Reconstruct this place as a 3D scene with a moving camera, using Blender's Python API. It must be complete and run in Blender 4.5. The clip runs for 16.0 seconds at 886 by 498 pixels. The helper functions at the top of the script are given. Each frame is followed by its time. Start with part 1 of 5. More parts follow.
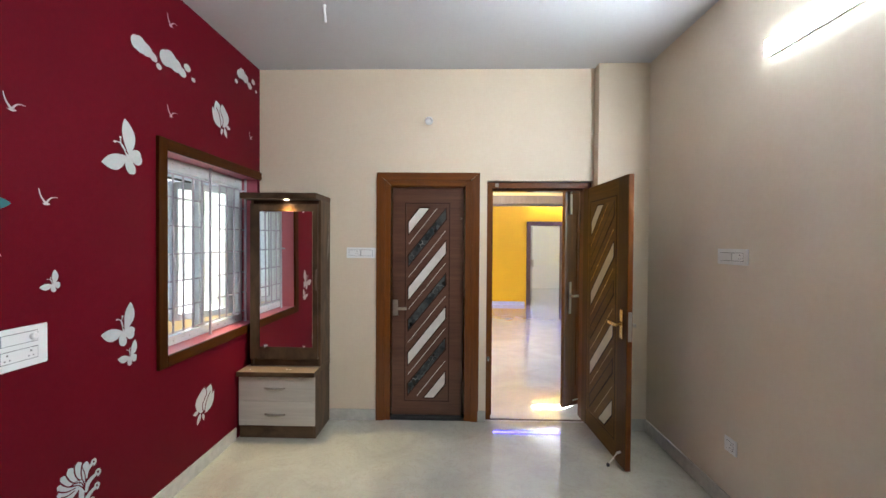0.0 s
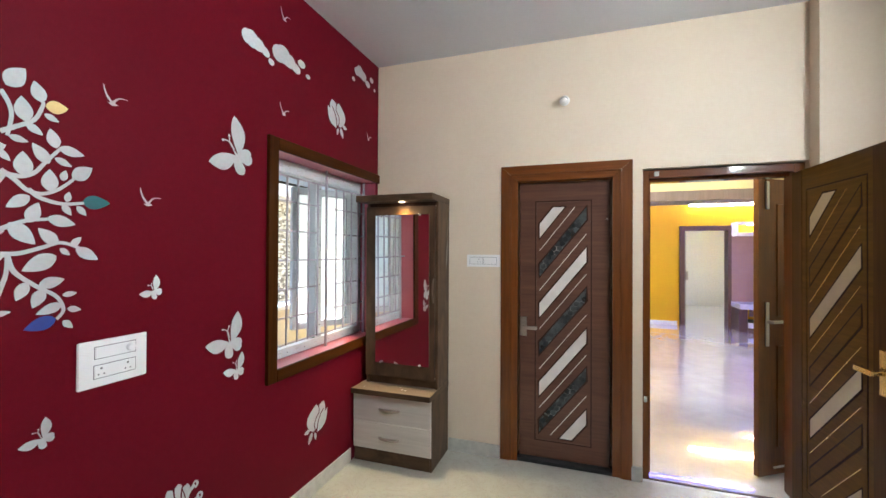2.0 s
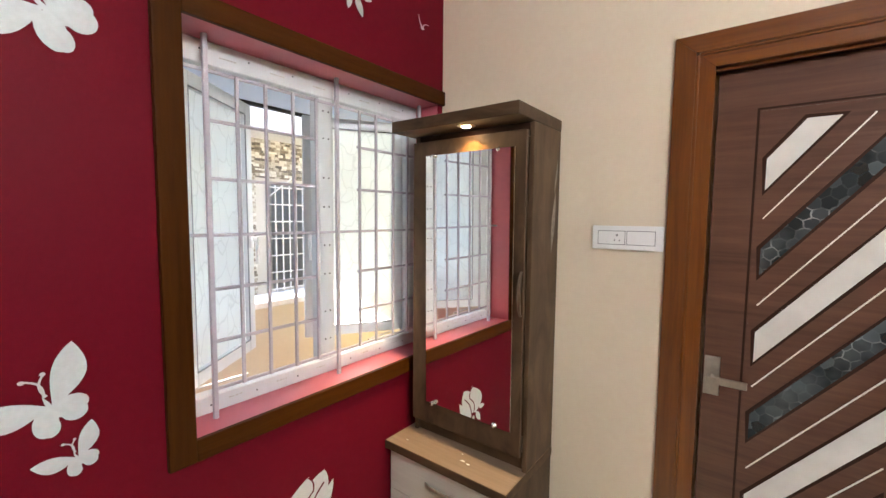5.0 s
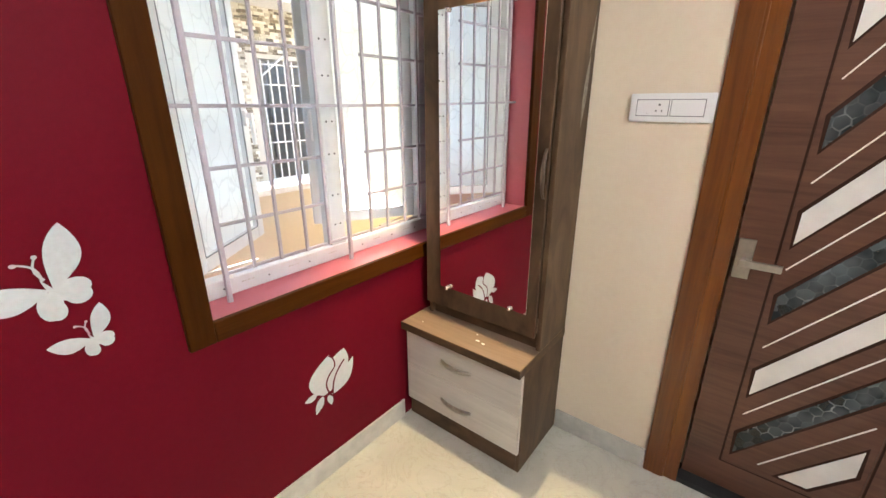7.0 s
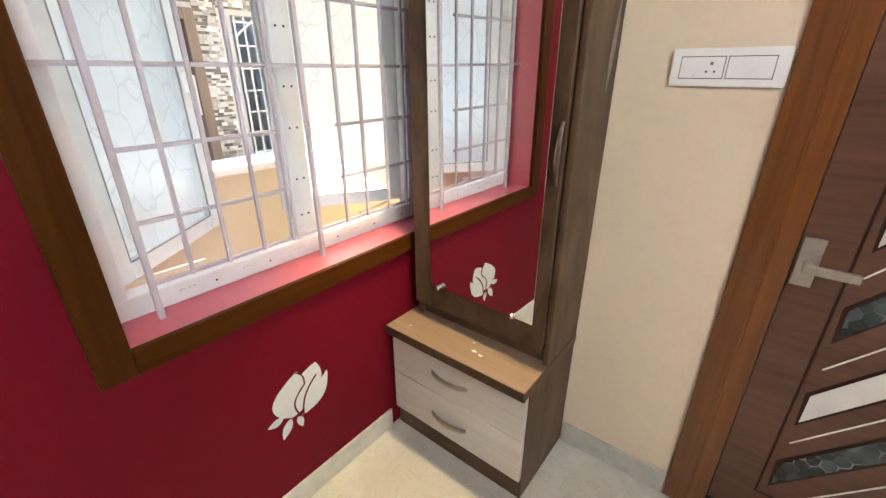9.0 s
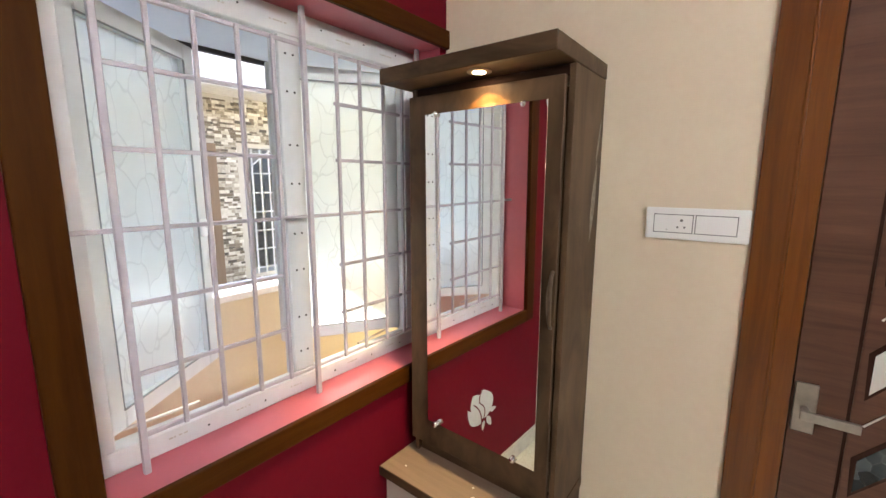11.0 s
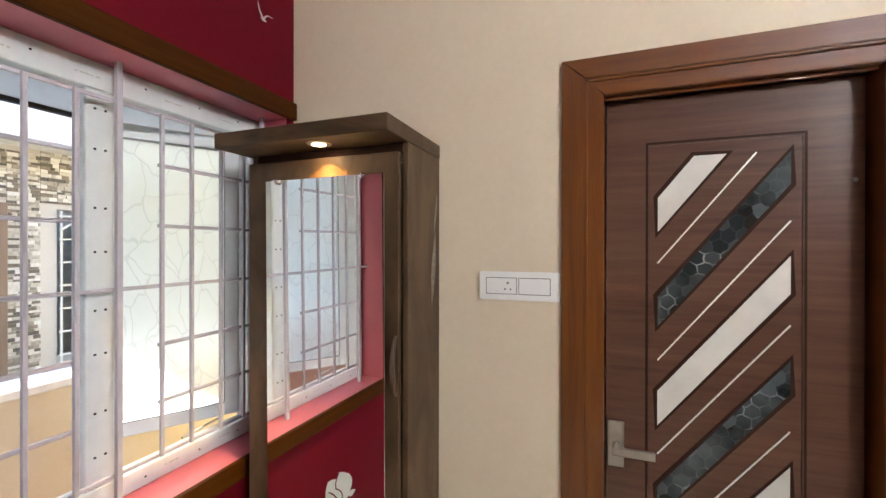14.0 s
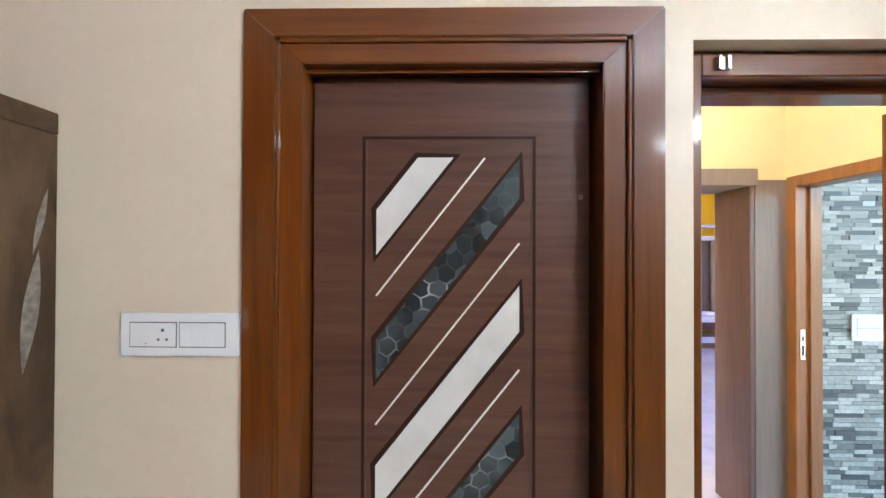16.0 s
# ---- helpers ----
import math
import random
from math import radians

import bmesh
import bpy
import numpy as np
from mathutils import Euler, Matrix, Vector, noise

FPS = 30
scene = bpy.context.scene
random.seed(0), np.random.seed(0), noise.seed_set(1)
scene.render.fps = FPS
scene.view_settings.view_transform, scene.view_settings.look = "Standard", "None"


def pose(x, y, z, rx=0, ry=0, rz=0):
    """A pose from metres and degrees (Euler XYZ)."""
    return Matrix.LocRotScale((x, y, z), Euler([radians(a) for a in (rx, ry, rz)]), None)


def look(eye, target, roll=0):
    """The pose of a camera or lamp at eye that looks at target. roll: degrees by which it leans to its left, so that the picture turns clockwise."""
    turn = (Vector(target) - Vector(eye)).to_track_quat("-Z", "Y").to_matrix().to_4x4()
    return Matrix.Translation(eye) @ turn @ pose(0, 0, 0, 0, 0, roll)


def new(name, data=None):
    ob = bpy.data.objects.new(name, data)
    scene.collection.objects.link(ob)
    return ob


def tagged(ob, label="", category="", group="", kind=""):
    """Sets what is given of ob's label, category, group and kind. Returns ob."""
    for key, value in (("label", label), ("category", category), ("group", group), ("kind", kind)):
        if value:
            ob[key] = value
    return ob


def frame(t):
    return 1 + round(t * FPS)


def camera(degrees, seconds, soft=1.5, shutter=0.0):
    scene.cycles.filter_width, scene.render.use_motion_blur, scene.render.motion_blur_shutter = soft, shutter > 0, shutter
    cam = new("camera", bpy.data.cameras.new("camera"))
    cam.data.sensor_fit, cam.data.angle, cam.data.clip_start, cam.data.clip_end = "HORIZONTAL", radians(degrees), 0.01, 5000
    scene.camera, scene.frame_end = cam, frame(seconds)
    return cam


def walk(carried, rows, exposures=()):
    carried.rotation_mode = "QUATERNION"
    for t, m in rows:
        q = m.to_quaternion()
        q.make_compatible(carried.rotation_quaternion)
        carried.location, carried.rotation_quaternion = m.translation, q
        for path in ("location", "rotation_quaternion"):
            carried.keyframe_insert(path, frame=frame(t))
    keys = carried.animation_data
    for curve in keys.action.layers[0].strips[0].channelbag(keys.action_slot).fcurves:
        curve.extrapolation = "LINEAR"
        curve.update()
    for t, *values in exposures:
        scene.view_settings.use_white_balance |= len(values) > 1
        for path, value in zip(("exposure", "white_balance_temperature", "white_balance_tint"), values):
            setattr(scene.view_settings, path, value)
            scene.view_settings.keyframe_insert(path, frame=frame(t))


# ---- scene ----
cam = camera(94.0, 16.0)
PATH = [
    (0, (-0.007, -0.007, 1.56), (-0.058, 1.992, 1.531), 0.4),
    (0.5, (0.055, 0.015, 1.537), (-0.076, 2.011, 1.536), 0.4),
    (1, (0.054, 0.101, 1.531), (-0.192, 2.086, 1.537), 0.4),
    (1.5, (-0.041, 0.311, 1.542), (-0.477, 2.263, 1.549), 0.4),
    (2, (-0.097, 0.522, 1.532), (-0.741, 2.416, 1.548), 0.3),
    (2.5, (-0.09, 0.829, 1.554), (-0.929, 2.644, 1.574), 0.3),
    (3, (-0.136, 1.152, 1.531), (-1.135, 2.884, 1.569), 0.2),
    (5.5, (-0.448, 1.952, 1.543), (-1.674, 3.508, 1.268), 0.1),
    (6, (-0.459, 1.968, 1.526), (-1.68, 3.492, 1.094), -0.1),
    (6.5, (-0.474, 1.974, 1.497), (-1.678, 3.471, 0.939), -0.2),
    (7, (-0.505, 1.971, 1.481), (-1.677, 3.451, 0.82), -0.0),
    (7.5, (-0.537, 2.007, 1.467), (-1.695, 3.461, 0.727), -0.1),
    (8, (-0.622, 2.101, 1.421), (-1.76, 3.534, 0.615), -0.0),
    (10.5, (-0.676, 2.274, 1.568), (-1.862, 3.774, 0.983), -0.2),
    (11, (-0.66, 2.214, 1.589), (-1.871, 3.773, 1.266), 0.2),
    (11.5, (-0.656, 2.179, 1.615), (-1.864, 3.767, 1.486), 0.3),
    (12, (-0.66, 2.195, 1.609), (-1.877, 3.782, 1.602), 0.3),
    (12.5, (-0.678, 2.19, 1.605), (-1.867, 3.797, 1.643), 0.2),
    (13, (-0.682, 2.188, 1.592), (-1.808, 3.841, 1.639), 0.1),
    (13.5, (-0.684, 2.199, 1.583), (-1.635, 3.958, 1.6), 0.1),
    (14, (-0.575, 2.248, 1.592), (-1.275, 4.121, 1.588), 0.1),
    (14.5, (-0.389, 2.336, 1.61), (-0.81, 4.291, 1.587), 0.1),
    (15, (-0.265, 2.438, 1.619), (-0.452, 4.429, 1.602), 0.0),
    (15.5, (-0.235, 2.612, 1.624), (-0.319, 4.61, 1.637), 0.2),
    (16, (-0.235, 2.702, 1.647), (-0.269, 4.702, 1.665), 0.2),
]
walk(cam, [(t, look(eye, target, roll)) for t, eye, target, roll in PATH],
     exposures=((0, 3.15, 6000, 6), (2.5, 3.27, 6050, 7), (3.2, 3.35, 6200, 9), (5.3, 3.48, 6600, 10), (7.5, 3.68, 6650, 10), (10.4, 3.44, 6700, 10), (11.8, 3.36, 6700, 10), (12.8, 3.35, 6650, 10), (14.1, 3.30, 6500, 9), (15, 3.37, 6050, 7), (16, 3.47, 5850, 6)))

# ---- world, sun, exposure ----
world = bpy.data.worlds.new("sky")
scene.world = world
world.use_nodes = True
wn = world.node_tree
sky = wn.nodes.new("ShaderNodeTexSky")
sky.sky_type, sky.sun_disc = "NISHITA", False
sky.sun_elevation, sky.sun_rotation = radians(45), radians(-37)
wn.links.new(sky.outputs[0], wn.nodes["Background"].inputs[0])
wn.nodes["Background"].inputs[1].default_value = 0.115
sun = new("sun", bpy.data.lights.new("sun", "SUN"))
sun.data.energy, sun.data.angle, sun.data.color = 1.9, radians(0.5), (1.0, 0.95, 0.88)
sun.matrix_world = look((0, 0, 0), (0.42, -0.56, -0.70))

# fitted planes of the bedroom: west wall, north wall, east wall, ceiling
WX, NY, EX, CZ = -1.713, 3.586, 1.613, 3.063
SY = -1.7
FAR = 10.5


# ---- materials ----
def ramp(t, fac, stops):
    r = t.nodes.new("ShaderNodeValToRGB")
    while len(r.color_ramp.elements) < len(stops):
        r.color_ramp.elements.new(0.5)
    for e, (p, c) in zip(r.color_ramp.elements, stops):
        e.position, e.color = p, (*c, 1)
    t.links.new(fac, r.inputs[0])
    return r.outputs[0]


def mix(t, fac, a, b, mode="MIX"):
    m = t.nodes.new("ShaderNodeMix")
    m.data_type, m.blend_type = "RGBA", mode
    for sock, v in ((m.inputs[0], fac), (m.inputs[6], a), (m.inputs[7], b)):
        if isinstance(v, (int, float)):
            sock.default_value = v
        elif isinstance(v, tuple):
            sock.default_value = (*v, 1)
        else:
            t.links.new(v, sock)
    return m.outputs[2]


def coords(t, stretch=(1, 1, 1)):
    c, m = t.nodes.new("ShaderNodeTexCoord"), t.nodes.new("ShaderNodeMapping")
    m.inputs["Scale"].default_value = stretch
    t.links.new(c.outputs["Object"], m.inputs[0])
    return m.outputs[0]


def noise_tex(t, vec, scale, detail=4, rough=0.5, dist=0.0):
    n = t.nodes.new("ShaderNodeTexNoise")
    n.inputs["Scale"].default_value, n.inputs["Detail"].default_value = scale, detail
    n.inputs["Roughness"].default_value, n.inputs["Distortion"].default_value = rough, dist
    t.links.new(vec, n.inputs["Vector"])
    return n.outputs["Fac"]


def bump(t, p, height, strength, distance=0.002):
    b = t.nodes.new("ShaderNodeBump")
    b.inputs["Strength"].default_value, b.inputs["Distance"].default_value = strength, distance
    t.links.new(height, b.inputs["Height"])
    t.links.new(b.outputs[0], p.inputs["Normal"])


def base(name, rough=0.5, metal=0.0, spec=0.5):
    m = bpy.data.materials.new(name)
    m.use_nodes = True
    p = m.node_tree.nodes["Principled BSDF"]
    p.inputs["Roughness"].default_value, p.inputs["Metallic"].default_value = rough, metal
    p.inputs["Specular IOR Level"].default_value = spec
    return m, m.node_tree, p


def paint(name, c, rough=0.55, var=0.06, grain=260, bumpy=0.12, spec=0.35):
    """Wall paint: rolled texture, faint cloudy blotches."""
    m, t, p = base(name, rough, 0, spec)
    v = coords(t)
    big = noise_tex(t, v, 1.3, 3)
    fine = noise_tex(t, v, 45, 3)
    lo, hi = tuple(k * (1 - var) for k in c), tuple(min(1, k * (1 + var)) for k in c)
    col = ramp(t, big, ((0.3, lo), (0.7, hi)))
    col = mix(t, 0.035, col, ramp(t, fine, ((0.35, (0.25, 0.25, 0.25)), (0.65, (0.75, 0.75, 0.75)))), "OVERLAY")
    t.links.new(col, p.inputs["Base Color"])
    bump(t, p, noise_tex(t, v, grain, 2), bumpy, 0.0015)
    return m


def wood(name, dark, light, along, rough=0.3, coat=0.3, fine=55.0, bumpy=0.08, blotch=0.35, spec=0.45, mottle=0.0):
    """Wood or wood-print laminate whose grain runs along one axis."""
    m, t, p = base(name, rough, 0, spec)
    stretch = tuple(0.055 if a == along else 1.0 for a in "xyz")
    v = coords(t, stretch)
    g = noise_tex(t, v, fine, 6, 0.65, 0.6)
    broad = noise_tex(t, v, fine / 7, 3, 0.5, 1.0)
    mid = tuple((a + b) / 2 for a, b in zip(dark, light))
    col = ramp(t, g, ((0.25, dark), (0.5, mid), (0.78, light)))
    col = mix(t, blotch, col, ramp(t, broad, ((0.3, dark), (0.7, light))))
    if mottle:
        patch = noise_tex(t, coords(t, tuple(0.45 if a == along else 1.0 for a in "xyz")), 7, 5, 0.6, 0.8)
        col = mix(t, mottle, col, ramp(t, patch, ((0.32, tuple(k * 0.55 for k in dark)), (0.5, mid), (0.72, tuple(min(1, k * 1.35) for k in light)))))
    info = t.nodes.new("ShaderNodeObjectInfo")
    hsv = t.nodes.new("ShaderNodeHueSaturation")
    mr = t.nodes.new("ShaderNodeMapRange")
    mr.inputs["To Min"].default_value, mr.inputs["To Max"].default_value = 0.92, 1.08
    t.links.new(info.outputs["Random"], mr.inputs[0])
    t.links.new(mr.outputs[0], hsv.inputs["Value"])
    t.links.new(col, hsv.inputs["Color"])
    t.links.new(hsv.outputs[0], p.inputs["Base Color"])
    p.inputs["Coat Weight"].default_value, p.inputs["Coat Roughness"].default_value = coat, 0.07
    bump(t, p, g, bumpy, 0.001)
    return m


def plain(name, c, rough=0.4, metal=0.0, var=0.08, scale=30, spec=0.5, bumpy=0.03):
    m, t, p = base(name, rough, metal, spec)
    v = coords(t)
    n = noise_tex(t, v, scale, 4)
    lo, hi = tuple(k * (1 - var) for k in c), tuple(min(1, k * (1 + var)) for k in c)
    t.links.new(ramp(t, n, ((0.3, lo), (0.7, hi))), p.inputs["Base Color"])
    r = t.nodes.new("ShaderNodeMapRange")
    r.inputs["To Min"].default_value, r.inputs["To Max"].default_value = rough * 0.8, min(1, rough * 1.25)
    t.links.new(noise_tex(t, v, scale * 0.4, 3), r.inputs[0])
    t.links.new(r.outputs[0], p.inputs["Roughness"])
    bump(t, p, n, bumpy, 0.0008)
    return m


def glow(name, c, strength):
    m, t, p = base(name, 0.4)
    p.inputs["Base Color"].default_value = (0.8, 0.8, 0.8, 1)
    p.inputs["Emission Color"].default_value, p.inputs["Emission Strength"].default_value = (*c, 1), strength
    return m


def stone_floor(name, pale, vein, rough, wave=0.03):
    """Polished vitrified tile with soft marble clouds, brown flecks and a slightly wavy gloss."""
    m, t, p = base(name, rough, 0, 0.95)
    v = coords(t)
    cloud = noise_tex(t, v, 2.2, 6, 0.6, 1.2)
    lines = noise_tex(t, v, 5.0, 8, 0.7, 2.5)
    col = ramp(t, cloud, ((0.3, tuple(k * 0.80 for k in pale)), (0.7, pale)))
    veins = ramp(t, lines, ((0.48, (0, 0, 0)), (0.5, (0.42, 0.42, 0.42)), (0.52, (0, 0, 0))))
    col = mix(t, veins, col, vein)
    specks = ramp(t, noise_tex(t, v, 75, 2), ((0.70, (0, 0, 0)), (0.76, (0.35, 0.35, 0.35))))
    col = mix(t, specks, col, vein)
    t.links.new(col, p.inputs["Base Color"])
    p.inputs["Coat Weight"].default_value, p.inputs["Coat Roughness"].default_value, p.inputs["Coat IOR"].default_value = 1.0, 0.012, 1.75
    dust = t.nodes.new("ShaderNodeMapRange")
    dust.inputs["To Min"].default_value, dust.inputs["To Max"].default_value = rough * 0.7, rough * 1.8
    t.links.new(noise_tex(t, v, 3.0, 5), dust.inputs[0])
    t.links.new(dust.outputs[0], p.inputs["Roughness"])
    bump(t, p, noise_tex(t, v, 3.5, 2), wave, 0.008)
    return m


def frosted(name, tint):
    """Obscure glass with a pressed leaf-vein relief."""
    m, t, p = base(name, 0.42)
    v = coords(t, (1, 1, 0.55))
    vor = t.nodes.new("ShaderNodeTexVoronoi")
    vor.feature = "DISTANCE_TO_EDGE"
    vor.inputs["Scale"].default_value = 14
    warp = t.nodes.new("ShaderNodeVectorMath")
    warp.operation = "MULTIPLY_ADD"
    nz = t.nodes.new("ShaderNodeTexNoise")
    nz.inputs["Scale"].default_value = 9
    t.links.new(v, nz.inputs["Vector"])
    t.links.new(nz.outputs["Color"], warp.inputs[0])
    warp.inputs[1].default_value = (0.09, 0.09, 0.09)
    t.links.new(v, warp.inputs[2])
    t.links.new(warp.outputs[0], vor.inputs["Vector"])
    edge = ramp(t, vor.outputs["Distance"], ((0.0, (0, 0, 0)), (0.012, (0.2, 0.2, 0.2)), (0.034, (1, 1, 1))))
    t.links.new(mix(t, edge, tuple(k * 0.86 for k in tint), tint), p.inputs["Base Color"])
    p.inputs["Transmission Weight"].default_value = 0.95
    p.inputs["IOR"].default_value = 1.3
    bump(t, p, edge, 0.5, 0.002)
    soft, both = t.nodes.new("ShaderNodeBsdfTranslucent"), t.nodes.new("ShaderNodeMixShader")
    soft.inputs[0].default_value = (*tint, 1)
    t.links.new(mix(t, edge, tuple(k * 0.74 for k in tint), tint), soft.inputs[0])
    both.inputs[0].default_value = 0.30
    t.links.new(p.outputs[0], both.inputs[1])
    t.links.new(soft.outputs[0], both.inputs[2])
    t.links.new(both.outputs[0], t.nodes["Material Output"].inputs[0])
    return m


def hex_glass(name):
    """Smoky glass printed with hexagon cells; window reflections are painted in as pale patches and bright outlines."""
    m, t, p = base(name, 0.10, 0, 0.7)

    def vm(op, a, b=None):
        n = t.nodes.new("ShaderNodeVectorMath")
        n.operation = op
        for k, v in enumerate((a, b)):
            if isinstance(v, tuple):
                n.inputs[k].default_value = v
            elif v is not None:
                t.links.new(v, n.inputs[k])
        return n.outputs["Value" if op in ("LENGTH", "DOT_PRODUCT") else 0]

    def num(op, a, b):
        n = t.nodes.new("ShaderNodeMath")
        n.operation = op
        for k, v in enumerate((a, b)):
            if isinstance(v, (int, float)):
                n.inputs[k].default_value = v
            else:
                t.links.new(v, n.inputs[k])
        return n.outputs[0]

    size, half = (1.0, 1.0, 1.7320508), (0.5, 0.5, 0.8660254)
    v = coords(t, (26, 0, 26))
    nz = t.nodes.new("ShaderNodeTexNoise")
    nz.inputs["Scale"].default_value = 0.9
    t.links.new(v, nz.inputs["Vector"])
    q = vm("ADD", vm("ADD", v, vm("MULTIPLY", vm("SUBTRACT", nz.outputs["Color"], (0.5, 0.5, 0.5)), (0.55, 0.0, 0.55))), (200.0, 0.5, 346.41016))
    ga = vm("SUBTRACT", vm("MODULO", q, size), half)
    gb = vm("SUBTRACT", vm("MODULO", vm("SUBTRACT", q, half), size), half)
    ga, gb = vm("MULTIPLY", ga, (1.0, 0.0, 1.0)), vm("MULTIPLY", gb, (1.0, 0.0, 1.0))
    pick = num("LESS_THAN", vm("LENGTH", gb), vm("LENGTH", ga))
    g = t.nodes.new("ShaderNodeMix")
    g.data_type = "VECTOR"
    t.links.new(pick, g.inputs[0])
    t.links.new(ga, g.inputs[4])
    t.links.new(gb, g.inputs[5])
    near = vm("ABSOLUTE", g.outputs[1])
    edge = num("SUBTRACT", 0.5, num("MAXIMUM", vm("DOT_PRODUCT", near, (1.0, 0.0, 0.0)), vm("DOT_PRODUCT", near, (0.5, 0.0, 0.8660254))))
    cell = t.nodes.new("ShaderNodeTexWhiteNoise")
    t.links.new(vm("SNAP", vm("ADD", vm("SUBTRACT", q, g.outputs[1]), (0.05, 0.0, 0.05)), (0.25, 1.0, 0.25)), cell.inputs["Vector"])
    tone = ramp(t, cell.outputs["Value"], ((0.0, (0.006, 0.009, 0.011)), (0.6, (0.022, 0.030, 0.034)), (1.0, (0.075, 0.092, 0.098))))
    # painted reflection: noise patches pale the cells
    sheen = noise_tex(t, v, 0.22, 3)
    tone = mix(t, ramp(t, sheen, ((0.45, (0, 0, 0)), (0.70, (0.55, 0.55, 0.55)))), tone, (0.13, 0.15, 0.155))
    line = ramp(t, edge, ((0.0, (1, 1, 1)), (0.035, (1, 1, 1)), (0.06, (0, 0, 0))))
    # outlines brighten in patches, standing in for the window mirrored in the glass
    glint_mask = ramp(t, noise_tex(t, v, 0.28, 2), ((0.52, (0.03, 0.03, 0.03)), (0.66, (0.6, 0.6, 0.6))))
    t.links.new(mix(t, mix(t, 1.0, line, glint_mask, "MULTIPLY"), tone, (0.42, 0.45, 0.45)), p.inputs["Base Color"])
    bump(t, p, ramp(t, edge, ((0.0, (0, 0, 0)), (0.10, (1, 1, 1)))), 0.15, 0.002)
    return m


def random_tone(name, stops, rough=0.5, per="island"):
    """Pieces of uneven tone: by mesh island or by object."""
    m, t, p = base(name, rough)
    if per == "island":
        src = t.nodes.new("ShaderNodeNewGeometry").outputs["Random Per Island"]
    else:
        src = t.nodes.new("ShaderNodeObjectInfo").outputs["Random"]
    col = ramp(t, src, stops)
    c = t.nodes.new("ShaderNodeTexCoord")
    n = noise_tex(t, c.outputs["Generated"] if per == "object" else coords(t), 6 if per == "object" else 60, 4)
    col = mix(t, 0.35, col, ramp(t, n, ((0.3, (0.2, 0.2, 0.2)), (0.7, (0.8, 0.8, 0.8)))), "OVERLAY")
    t.links.new(col, p.inputs["Base Color"])
    bump(t, p, n, 0.1, 0.002)
    return m


